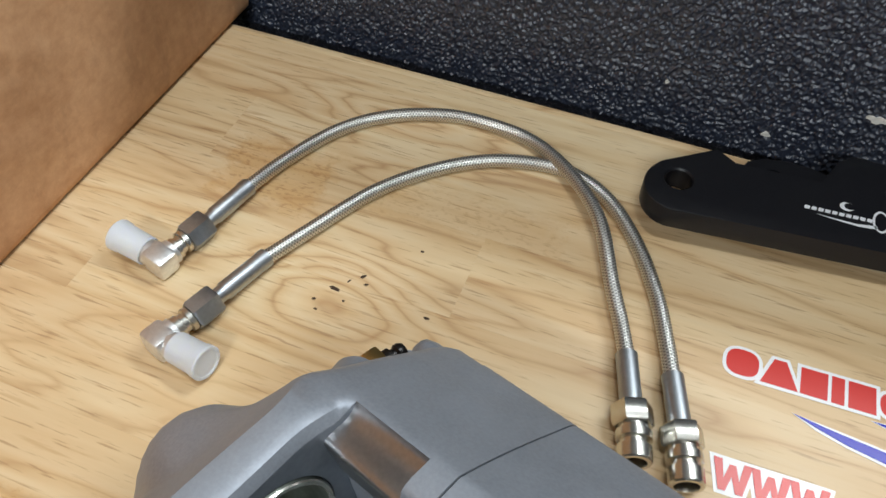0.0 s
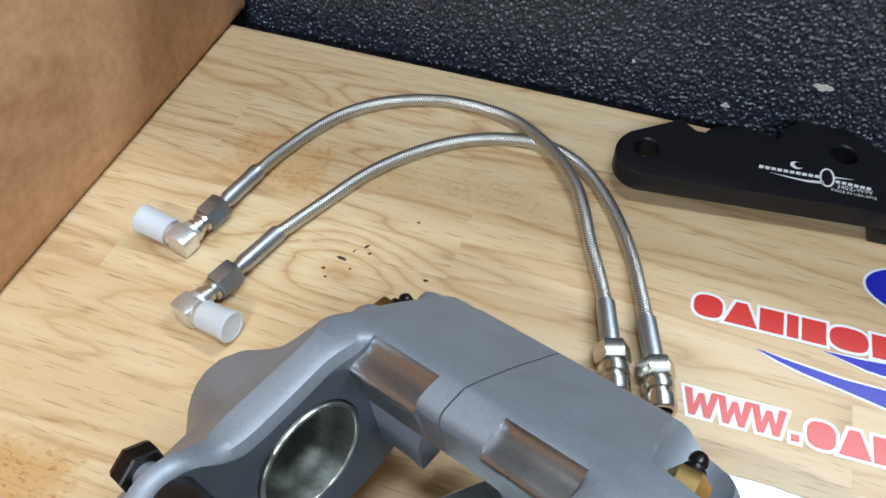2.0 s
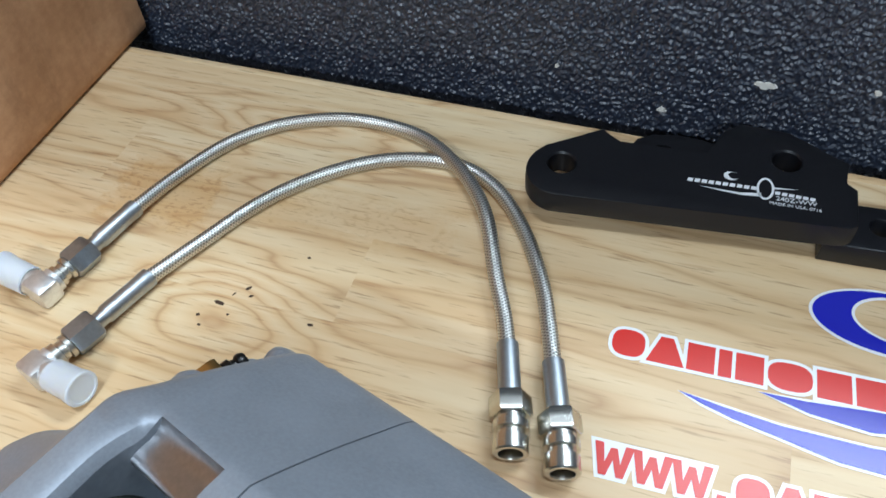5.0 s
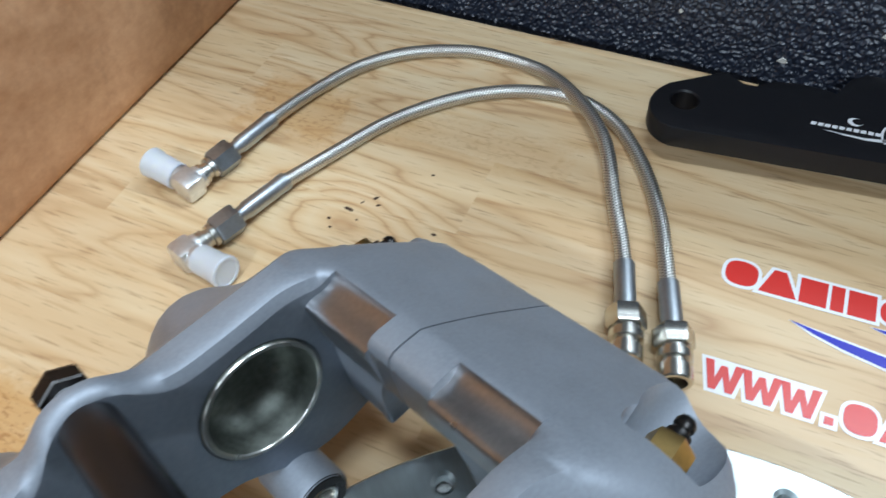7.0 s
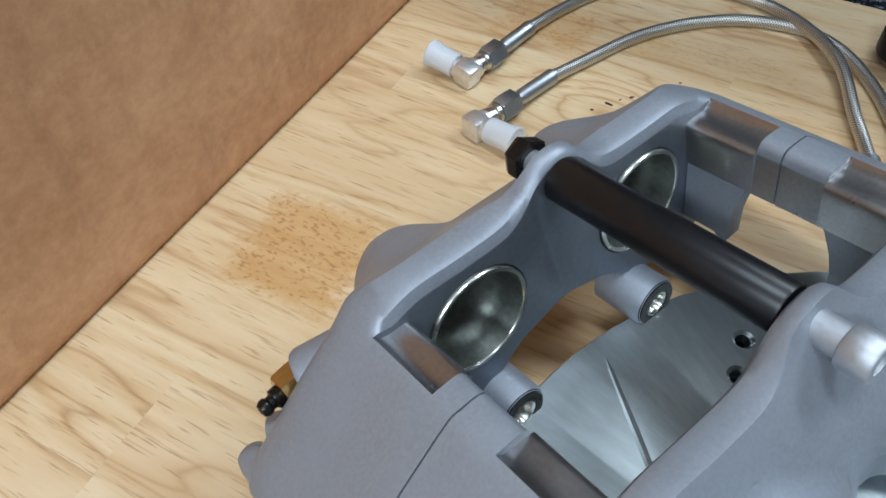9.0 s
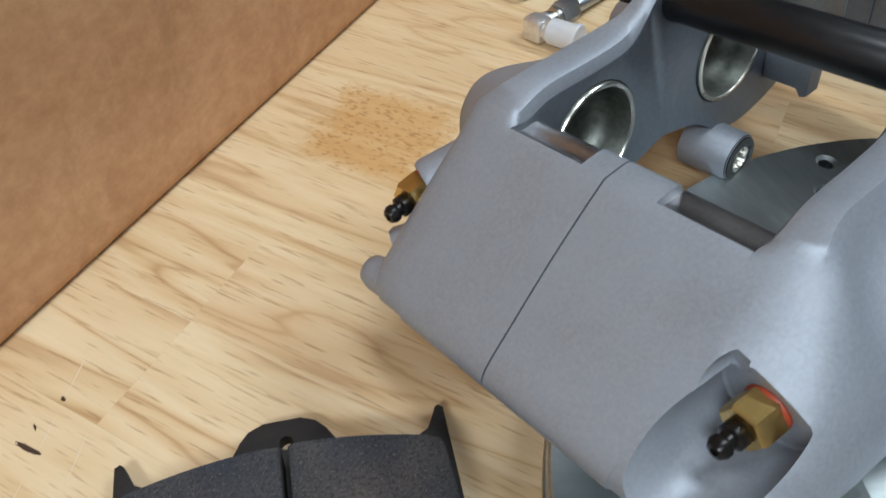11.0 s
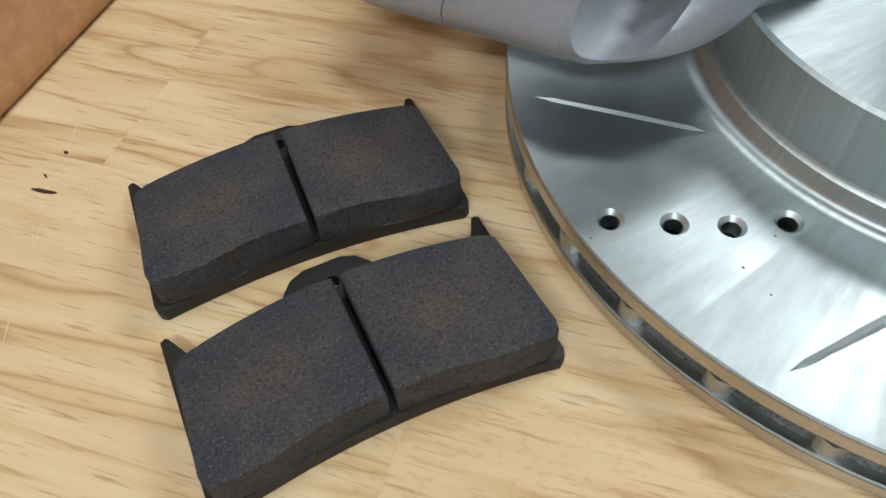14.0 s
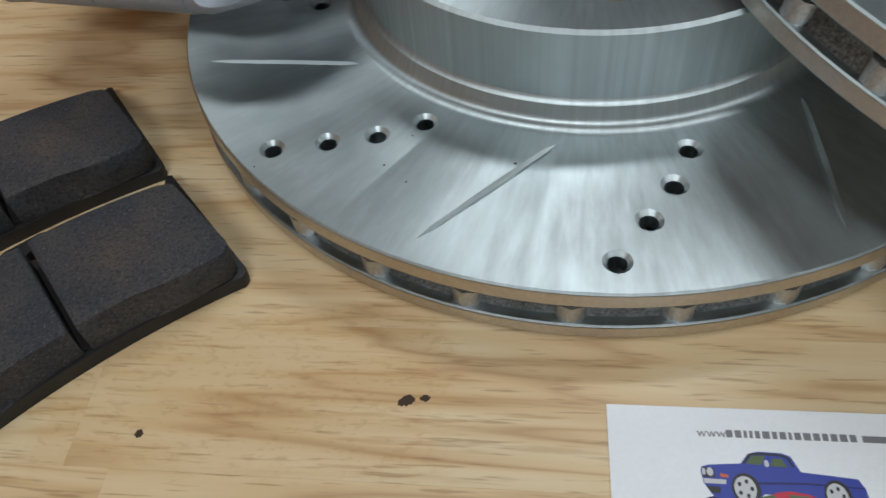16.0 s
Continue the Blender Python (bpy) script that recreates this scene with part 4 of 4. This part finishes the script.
def business_card():
    c = thing("business_card", "white printed card with two cartoon cars", "card", pose(0.0008, -0.1772, 0, 0, 0, 0.3))
    part("card_sheet", prism([(0, 0), (0.089, 0), (0.089, -0.051), (0, -0.051)], 0.0001, 0.0005), PAPER, c, smooth=0)
    z = 0.00056
    text_mesh("printed_words", "www.", 0.0034, INK, pose(0.0225, -0.0083, z), c)
    x = 0.0298
    for k, w in enumerate((0.0016, 0.0016, 0.0008, 0.0008, 0.0012, 0.0018, 0.0012, 0.0016, 0.0008, 0.0016, 0.0018, 0.0016, 0.0014, 0.0016, 0.0018, 0.0016)):
        flat("printed_bar", [(x, -0.0082), (x + w, -0.0082), (x + w, -0.0062), (x, -0.0062)], z, INK, c, 0.00003)
        x += w + 0.0006
    flat("printed_bar", [(x + 0.0008, -0.0082), (x + 0.007, -0.0082), (x + 0.007, -0.0064), (x + 0.0008, -0.0064)], z, INK, c, 0.00003)
    blue, red = mat("blue_print", (0.03, 0.05, 0.32), 0.5)[0], mat("red_print", (0.5, 0.02, 0.05), 0.5)[0]
    glass, tyre, rim = mat("green_print", (0.08, 0.12, 0.05), 0.5)[0], mat("black_print", (0.02, 0.02, 0.02), 0.5)[0], mat("silver_print", (0.55, 0.55, 0.56), 0.5)[0]

    amber = mat("amber_print", (0.55, 0.12, 0.03), 0.5)[0]
    dark = mat("dark_blue_print", (0.012, 0.018, 0.12), 0.5)[0]

    def shape(name, pts, lift, material):
        flat(name, [(0.0222 + 0.000062 * x, -0.0196 + 0.000080 * y) for x, y in pts], z + lift * 0.00003, material, c, 0.00002)

    def wheel(x, y, rx, ry, lift):
        shape("printed_tyre", ring_pts(x, y, rx, ry, 24), lift, tyre)
        shape("printed_rim", ring_pts(x - 3, y, rx * 0.76, ry * 0.80, 20), lift + 1, rim)
        for k in range(5):
            shape("printed_slot", ring_pts(x - 3 + rx * 0.45 * math.cos(k * 1.257), y + ry * 0.47 * math.sin(k * 1.257), rx * 0.13, ry * 0.15, 8), lift + 2, tyre)

    shape("printed_shadow", [(12, -58), (40, -74), (190, -84), (560, -76), (600, -64), (480, -50), (60, -50)], 0, dark)
    shape("printed_car", [(0, 25), (7, 40), (35, 47), (115, 52), (160, 55), (195, 88), (235, 97), (325, 95), (360, 85), (380, 50), (390, 35), (495, 28), (600, 20), (620, -10), (623, -50), (565, -68), (465, -50), (235, -40), (195, -68), (125, -68), (75, -72), (35, -50), (7, -12)], 1, blue)
    shape("printed_crease", [(180, -4), (400, 2), (610, -6), (612, -11), (400, -5), (182, -12)], 2, dark)
    shape("printed_roof_line", [(168, 56), (200, 90), (238, 93), (320, 91), (352, 82), (369, 50), (360, 50), (344, 77), (318, 84), (240, 86), (206, 83), (180, 56)], 2, tyre)
    shape("printed_window", [(182, 55), (208, 82), (262, 85), (240, 52)], 3, glass)
    shape("printed_window", [(275, 50), (287, 75), (322, 77), (342, 48)], 3, glass)
    shape("printed_mirror", ring_pts(262, 58, 9, 12, 10), 4, rim)
    shape("printed_grille", [(4, 30), (12, 38), (52, 36), (54, 6), (8, 6)], 2, tyre)
    shape("printed_lamp", ring_pts(36, 24, 13, 14, 14), 3, rim)
    shape("printed_lamp", ring_pts(12, 24, 7, 12, 12), 3, rim)
    shape("printed_signal", [(75, 20), (106, 16), (106, 6), (75, 9)], 3, amber)
    shape("printed_bumper", [(6, 2), (96, 0), (92, -14), (10, -14)], 3, rim)
    shape("printed_spoiler", [(14, -22), (70, -24), (66, -44), (34, -44)], 3, tyre)
    shape("printed_tail_lamp", [(572, -52), (606, -48), (616, -58), (574, -66)], 3, amber)
    wheel(167, -26, 56, 50, 3)
    wheel(510, -36, 52, 50, 3)
    shape("printed_car", [(110, -140), (140, -98), (195, -72), (275, -36), (330, -28), (400, -36), (465, -60), (535, -88), (590, -140)], 7, red)
    shape("printed_window", [(212, -52), (262, -42), (296, -60), (280, -92), (226, -92)], 8, glass)
    shape("printed_window", [(320, -40), (395, -42), (468, -72), (340, -68)], 8, glass)


business_card()


# ---- brake caliper ----
CAL = Matrix(((0.91984, 0.35753, -0.16145, -0.1248), (-0.35619, 0.93363, 0.03819, 0.0483), (0.16439, 0.02238, 0.98614, 0.0936), (0, 0, 0, 1)))
INNER = 0.0385
SLOPE = [(0.0735, 0.0012), (0.0800, -0.0030), (0.0950, -0.0140), (0.1100, -0.0262), (0.1175, -0.0324), (0.1208, -0.0366), (0.1204, -0.0408), (0.1170, -0.0440)]
TOP_EDGE = [(0.0, 0.0208), (0.0052, 0.0203), (0.0098, 0.0170), (0.0142, 0.0115), (0.0190, 0.0084), (0.0260, 0.0072), (0.0400, 0.0072), (0.0560, 0.0078), (0.0640, 0.0056), (0.0695, 0.0028)]
LOWER = [(0.1100, -0.0455), (0.0980, -0.0478), (0.0800, -0.0525), (0.0640, -0.0575), (0.0500, -0.0595), (0.0360, -0.0570), (0.0200, -0.0455), (0.0, -0.0400)]


def rounded(pts, n):
    """Points on a smooth curve through pts."""
    return [(p.x, p.y) for p in spline([(v, w, 0) for v, w in pts], n)[0]]


SLOPE = rounded(SLOPE, 26)


def resample(pts, n):
    P = [Vector(p) for p in pts] + [Vector(pts[0])]
    d = [0.0]
    for a, b in zip(P, P[1:]):
        d.append(d[-1] + (b - a).length)
    out, j = [], 0
    for k in range(n):
        s = d[-1] * k / n
        while d[j + 1] < s:
            j += 1
        out.append(P[j].lerp(P[j + 1], (s - d[j]) / (d[j + 1] - d[j])))
    for _ in range(2):
        out = [(out[i - 1] + 2 * out[i] + out[(i + 1) % n]) / 4 for i in range(n)]
    return out


def smooth01(a, b, x):
    t = max(0.0, min(1.0, (x - a) / (b - a)))
    return t * t * (3 - 2 * t)


def outer_u(v, w, s, thick):
    """How far out the casting's outside stands at (v, w); s is 1 at the outline and 0 in the middle."""
    e = smooth01(0.055, 0.085, abs(v)) if thick else 0.0
    u = 0.055 - 0.010 * e + (0.011 + 0.024 * e) * math.sqrt(max(0.0, 1 - max(0.0, (s - 0.80 + 0.15 * e) / (0.20 + 0.15 * e)) ** 2))
    if not thick:
        e = smooth01(0.050, 0.080, abs(v))
        u -= e * (0.0085 + 0.0070 * smooth01(1.0, 0.85, s))
    u += 0.0 if thick else 0.003
    cap = 0.0470 + max(0.0, 0.010 - w) * (0.68 if thick else 1.15) + (0.022 if thick else 0.004) * smooth01(0.060, 0.092, abs(v))
    cap -= 0.0030 * smooth01(0.008, 0.018, w)
    wide = 0.012 if thick else 0.006
    h = max(0.0, min(1.0, 0.5 + (cap - u) / wide))
    u = cap * (1 - h) + u * h - 0.5 * wide * h * (1 - h)
    for c in (-0.039, 0.039):
        u += 0.020 * smooth01(0.031, 0.017, math.hypot(v - c, (w + 0.036) * 0.9)) * smooth01(1.0, 0.84, s)
    return u


def half_body(sg, parent):
    prof = TOP_EDGE + SLOPE + LOWER
    full = prof + [(-v, w) for v, w in prof[::-1][1:-1]]
    P = resample(full, 220)
    bm = bmesh.new()
    c0 = Vector((0.0, -0.021))
    lip = [p - Vector((0, 0.0030 + 0.0018 * smooth01(0.010, 0.022, abs(p.x)))) * smooth01(0.074, 0.064, abs(p.x)) * smooth01(-0.01, 0.0, p.y) for p in P]
    rings = [[bm.verts.new((sg * INNER, p.x, p.y)) for p in lip]]
    rings.append([bm.verts.new((sg * (INNER + 0.0016), (p.x + q.x) / 2, p.y * 0.75 + q.y * 0.25)) for p, q in zip(P, lip)])
    rings.append([bm.verts.new((sg * (INNER + 0.0042), p.x, p.y)) for p in P])
    for s in (1.0, 0.99, 0.975, 0.95, 0.92, 0.88, 0.83, 0.78, 0.72, 0.66, 0.6, 0.54, 0.48, 0.42, 0.36, 0.3, 0.24, 0.18, 0.12, 0.06):
        row = []
        for p in P:
            q = c0 + (p - c0) * s
            row.append(bm.verts.new((sg * outer_u(q.x, q.y, s, sg > 0), q.x, q.y)))
        rings.append(row)
    n = len(P)
    for a, b in zip(rings, rings[1:]):
        for k in range(n):
            bm.faces.new([a[k], a[(k + 1) % n], b[(k + 1) % n], b[k]])
    bm.faces.new(rings[-1])
    bm.faces.new(rings[0][::-1]).material_index = 1
    for _ in range(12 if sg > 0 else 2):
        bmesh.ops.smooth_vert(bm, verts=[v for row in rings[4:] for v in row], factor=0.5, use_axis_x=True, use_axis_y=True, use_axis_z=True)
    body = part("caliper_half", bm, [CAST, MILLED], parent, "bead-blasted grey cast half body")
    body.matrix_world = CAL
    tools = bmesh.new()
    for c in (-0.0372, 0.0372):
        m = Matrix.Translation((sg * (INNER - 0.002), c, -0.0222)) @ Matrix.Rotation(sg * math.pi / 2, 4, "Y")
        lathe([(0, 0), (0.0203, 0), (0.0203, 0.019), (0, 0.019)], 48, tools, m)
    if sg > 0:
        for c in (-1, 1):
            a, d = Vector((0.0562, c * 0.0888, -0.0222)), Vector((-0.10, c * 0.95, -0.16))
            lathe([(0, 0), (0.0112, 0), (0.0118, 0.0006), (0.0130, 0.02), (0.0135, 0.05), (0, 0.05)], 40, tools, along(a, a + d))
    for f in tools.faces:
        f.material_index = 1
    cut(body, tools)
    if sg > 0:
        tools = bmesh.new()
        for c in (-1, 1):
            d = Vector((-0.10, c * 0.95, -0.16))
            a = Vector((0.0485, c * 0.0885, -0.0128))
            lathe([(0, 0), (0.0030, 0.0005), (0.0052, 0.03), (0, 0.03)], 20, tools, along(a, a + d))
        cut(body, tools)
    return body


BRIDGE = [(0.0616, -0.0030), (0.0619, -0.0010), (0.0627, 0.0006), (0.0642, 0.0014), (0.0665, 0.0016)] + SLOPE + [(0.1010, -0.0490), (0.0850, -0.0360), (0.0720, -0.0240), (0.0620, -0.0200)]
NOTCH = [(0.0606, -0.0070), (0.0600, -0.0034), (0.0606, -0.0023), (0.0625, -0.0018), (0.0648, -0.0018), (0.0668, -0.0020), (0.0688, -0.0017), (0.0706, -0.0009), (0.0720, 0.0003), (0.0727, 0.0014)]


def bridge(sg, end, parent):
    """One half of the bar over the rotor at one end, with the machined seat for a pad's ear."""
    bm = bmesh.new()

    def slab(prof, u0, u1, seats=0):
        a = [bm.verts.new((sg * u0, end * v, w)) for v, w in prof]
        b = [bm.verts.new((sg * u1, end * v, w)) for v, w in prof]
        bm.faces.new(a)
        bm.faces.new(b[::-1])
        for k in range(len(prof)):
            f = bm.faces.new([a[k], a[(k + 1) % len(prof)], b[(k + 1) % len(prof)], b[k]])
            if k < seats or (k == len(prof) - 1):
                f.material_index = 1

    slab(BRIDGE, 0.0003 - sg * 0.0034, 0.0120)
    slab(NOTCH + SLOPE + BRIDGE[-4:], 0.0120, INNER, 9)
    ob = part("bridge", bm, [CAST, MACHINED], parent, "grey bridge with bright machined pad seat", 50)
    fin = [(INNER, -0.0195), (0.0130, -0.0195), (0.0160, -0.0235), (0.0182, -0.0290), (0.0192, -0.0360), (0.0196, -0.0480), (0.0222, -0.0490), (0.0236, -0.0450), (INNER, -0.0460)]
    upright = Matrix(((1, 0, 0, 0), (0, 0, 1, 0), (0, 1, 0, 0), (0, 0, 0, 1)))
    bm2 = prism(fin, 0.0625, 0.0715, None, 0.0006, 2, upright)
    for v in bm2.verts:
        v.co.x *= sg
        v.co.y *= end
    part("pad_guide", bm2, CAST, parent)
    return ob


def bleeder(p, d, parent):
    m = along(p, Vector(p) + Vector(d))
    b = part("bleed_screw", hexprism(0.0055, -0.001, 0.0075, m), BRASS, parent, "brass hexagonal bleed screw adaptor")
    part("sealant_ring", lathe([(0.0058, -0.0025), (0.0061, -0.0008), (0.0054, 0.0002)], 24, None, m), SEALANT, b)
    part("nipple", lathe([(0.0030, 0.0074), (0.0034, 0.0080), (0.0034, 0.0104), (0.0024, 0.0109), (0.0022, 0.0120), (0.0029, 0.0128), (0.0029, 0.0142), (0.0021, 0.0155), (0.0011, 0.0157), (0.0009, 0.0145), (0, 0.0145)], 16, None, m), BLACKOX, b, "black steel bleed nipple")


def caliper():
    t = thing("brake_caliper", "grey four-piston brake caliper standing on the rotor edge", "brake caliper", CAL)
    for sg in (-1, 1):
        body = half_body(sg, t)
        body.matrix_parent_inverse = Matrix()
        body.matrix_basis = Matrix()
        for end in (-1, 1):
            bridge(sg, end, t)
            m = Matrix.Translation((sg * INNER, end * 0.0372, -0.0222)) @ Matrix.Rotation(sg * math.pi / 2, 4, "Y")
            p = part("piston", lathe([(0.0198, 0.012), (0.0198, 0.0), (0.0194, -0.0008), (0.0182, -0.0008), (0.0178, 0.0), (0.0175, 0.0065), (0.0160, 0.0112), (0.0125, 0.0140), (0.0065, 0.0154), (0.0, 0.0158)], 48, None, m), BORE, t, "bright steel cup piston")
            part("piston_rim", lathe([(0.0197, -0.0006), (0.0194, -0.0011), (0.0183, -0.0011), (0.0180, -0.0006)], 48, None, m), CHROME, p)
            bleeder((0.0565, end * 0.0906, -0.0222) if sg > 0 else (-0.0602 - 0.0010 * (end < 0), end * (0.0900 - 0.0008 * (end > 0)), -0.0216 - 0.0035 * (end > 0)), (-0.11 * sg, end * 0.985, -0.06), t)
    ax = Matrix.Translation((0, 0, 0.0122)) @ Matrix.Rotation(math.pi / 2, 4, "Y")
    pin = part("bridge_tube", lathe([(0.0030, -INNER + 0.0006), (0.0068, -INNER + 0.0006), (0.0072, -INNER + 0.0012), (0.0072, INNER - 0.0012), (0.0068, INNER - 0.0006), (0.0030, INNER - 0.0006)], 32, None, ax), TUBEBLACK, t, "black anodised spacer tube")
    part("locknut", lathe([(0.0036, -0.0500), (0.0066, -0.0500), (0.0072, -0.0506), (0.0072, -0.0546), (0.0064, -0.0562), (0.0050, -0.0574), (0.0030, -0.0580), (0.0024, -0.0564), (0, -0.0564)], 6, None, ax), BLACKOX, pin, "dark domed hexagonal lock nut", 20)
    part("bolt_shank", lathe([(0.0038, -0.0520), (0.0038, -0.0400)], 20, None, ax), ZINC, pin)
    part("washer", lathe([(0.0036, 0.0415), (0.0046, 0.0415), (0.0046, 0.0520), (0.0036, 0.0520)], 24, None, ax), ZINC, pin)
    part("bolt_head", lathe([(0.0044, 0.0518), (0.0056, 0.0522), (0.0060, 0.0528), (0.0060, 0.0598), (0.0055, 0.0604), (0.0032, 0.0604), (0.0030, 0.0565), (0, 0.0565)], 24, None, ax), ZINC, pin, "plated socket cap bolt head")
    for sg in (-1, 1):
        for end in (-1, 1):
            m = Matrix.Translation((sg * 0.0360, end * 0.0340, -0.0640)) @ Matrix.Rotation(sg * math.pi / 2, 4, "Y")
            part("mounting_ear", lathe([(0.0052, 0.012), (0.0052, -0.0085), (0.0058, -0.0095), (0.0092, -0.0095), (0.0102, -0.0080), (0.0102, 0.012)], 32, None, m), CAST, t)
            # black ring added on the ear's end to stand for the shadow there
            part("ear_shade_ring", lathe([(0.0058, -0.0094), (0.0058, -0.0099), (0.0088, -0.0099), (0.0096, -0.0090)], 32, None, m), BLACKOX, t, "black ring painting the shadow on the ear")
            part("ear_bushing", lathe([(0.0046, -0.0088), (0.0052, -0.0098), (0.0046, -0.0100), (0.0040, -0.0092), (0.0040, 0.010)], 28, None, m), CHROME, t, "bright steel bushing")
    # plain pale strokes where the maker's name is printed
    for k, (p, n2) in enumerate((((0.0719, -0.0603, -0.0125), (0.35, -0.43, 0.83)), ((0.0720, -0.0532, -0.0083), (0.34, -0.43, 0.84)), ((0.0720, -0.0475, -0.0059), (0.39, -0.23, 0.89)), ((0.0718, -0.0386, -0.0046), (0.37, 0.05, 0.93)))):
        q = Matrix.Translation(Vector(p) + Vector(n2) * 0.0002) @ Vector(n2).to_track_quat("Z", "Y").to_matrix().to_4x4() @ Matrix.Rotation(radians(25), 4, "Z")
        part("printed_bar", prism([(-0.0028, -0.0007), (0.0028, -0.0007), (0.0028, 0.0007), (-0.0028, 0.0007)], 0, 0.0003, None, 0, 2, q), PRINT, t, "pale printed stroke", smooth=0)
    # flush bolt bosses at the outer lower corners
    for end in (-1, 1):
        m = along((-0.0360, end * 0.1125, -0.0392), (-0.0640, end * 0.1135, -0.0405))
        part("corner_boss", lathe([(0.0058, 0), (0.0058, 0.0225), (0.0050, 0.0262), (0.0030, 0.0278), (0, 0.0282)], 24, None, m), CAST, t)
        m = along((-0.0470, end * 0.0560, -0.0120), (-0.0600, end * (0.0908 - 0.0040 * (end > 0)), -0.0210 - 0.0040 * (end > 0)))
        part("bleed_boss", lathe([(0.0060, 0), (0.0088, 0.006), (0.0090, 0.0355), (0.0082, 0.0371), (0, 0.0371)], 32, None, m), CAST, t)
        m = along((-0.0450, end * 0.0800, -0.0330), (-0.0590, end * 0.1060, -0.0365))
        part("bleed_shroud", lathe([(0.0060, 0), (0.0080, 0.006), (0.0080, 0.0280), (0.0072, 0.0295), (0, 0.0297)], 28, None, m), CAST, t)
    return t


caliper()


# ---- marks on the bench and wall ----
def blot(name, x, y, rx, ry, material, turn=0.0, label="", seed=0, n=22, rag=0.35):
    rng = random.Random(seed)
    pts = []
    for k in range(n):
        a = 2 * math.pi * k / n
        r = 1 - rag * rng.random()
        c, s = math.cos(radians(turn)), math.sin(radians(turn))
        px, py = rx * r * math.cos(a), ry * r * math.sin(a)
        pts.append((x + px * c - py * s, y + px * s + py * c))
    return part(name, prism(pts, -0.0005, 0.00006), material, BENCH, label, smooth=0)


for k, (x, y, rx, ry, tn) in enumerate(((-0.1925, 0.2165, 0.0032, 0.0012, -10), (-0.1985, 0.2085, 0.0011, 0.0009, 20), (-0.1955, 0.2040, 0.0010, 0.0007, 0), (-0.1838, 0.2270, 0.0018, 0.0009, 50), (-0.1885, 0.2225, 0.0012, 0.0005, 60),
                                   (-0.1808, 0.2235, 0.0014, 0.0007, 30), (-0.1862, 0.2120, 0.0008, 0.0007, 0), (-0.1652, 0.2497, 0.0010, 0.0007, 0), (-0.1500, 0.2170, 0.0016, 0.0008, 0), (-0.2982, -0.1060, 0.0014, 0.0008, -20),
                                   (-0.2945, -0.1245, 0.0065, 0.0011, 4), (-0.2985, -0.1180, 0.0016, 0.0005, -30), (-0.0530, -0.1785, 0.0030, 0.0018, 20), (-0.0478, -0.1775, 0.0018, 0.0011, 10), (-0.1255, -0.1918, 0.0014, 0.0015, 0))):
    blot("burn_mark", x, y, rx, ry, BURN, tn, "small dark burn mark", k)


def scratch(a, b, width):
    a, b = Vector(a), Vector(b)
    n = Vector((-(b - a).y, (b - a).x)).normalized() * width
    part("scratch", prism([tuple(a), tuple(a.lerp(b, 0.5) - n), tuple(b), tuple(a.lerp(b, 0.5) + n)], -0.0004, 0.00005), SCRATCH, BENCH, "faint pale scratch", smooth=0)


for a, b in (((-0.3060, -0.0840), (-0.2975, -0.1070)), ((-0.2962, -0.1100), (-0.2895, -0.1275)), ((-0.2890, -0.1290), (-0.2780, -0.1600)), ((-0.2772, -0.1625), (-0.2640, -0.1900)), ((-0.2830, -0.1090), (-0.2745, -0.1290)), ((-0.2735, -0.1310), (-0.2650, -0.1450))):
    scratch(a, b, 0.0002)


def fleck(x, z, w, h, seed):
    rng = random.Random(seed)
    pts = []
    for k in range(12):
        a = 2 * math.pi * k / 12
        r = 1 - 0.5 * rng.random()
        pts.append((w * r * math.cos(a), h * r * math.sin(a)))
    m = Matrix.Translation((x, WALL_Y - 0.0012, z)) @ Matrix.Rotation(math.pi / 2, 4, "X")
    tagged(part("paint_chip", prism(pts, 0.0, 0.0014, None, 0, 2, m), CHIPW, smooth=0), "small pale chip in the black wall paint", "chip", "wall chips")


fleck(-0.0855, 0.0175, 0.0014, 0.0012, 1)
fleck(-0.0300, 0.0005, 0.0034, 0.0016, 2)
fleck(0.0150, 0.0250, 0.0058, 0.0026, 3)
fleck(0.0620, 0.0300, 0.0020, 0.0014, 4)

planks()
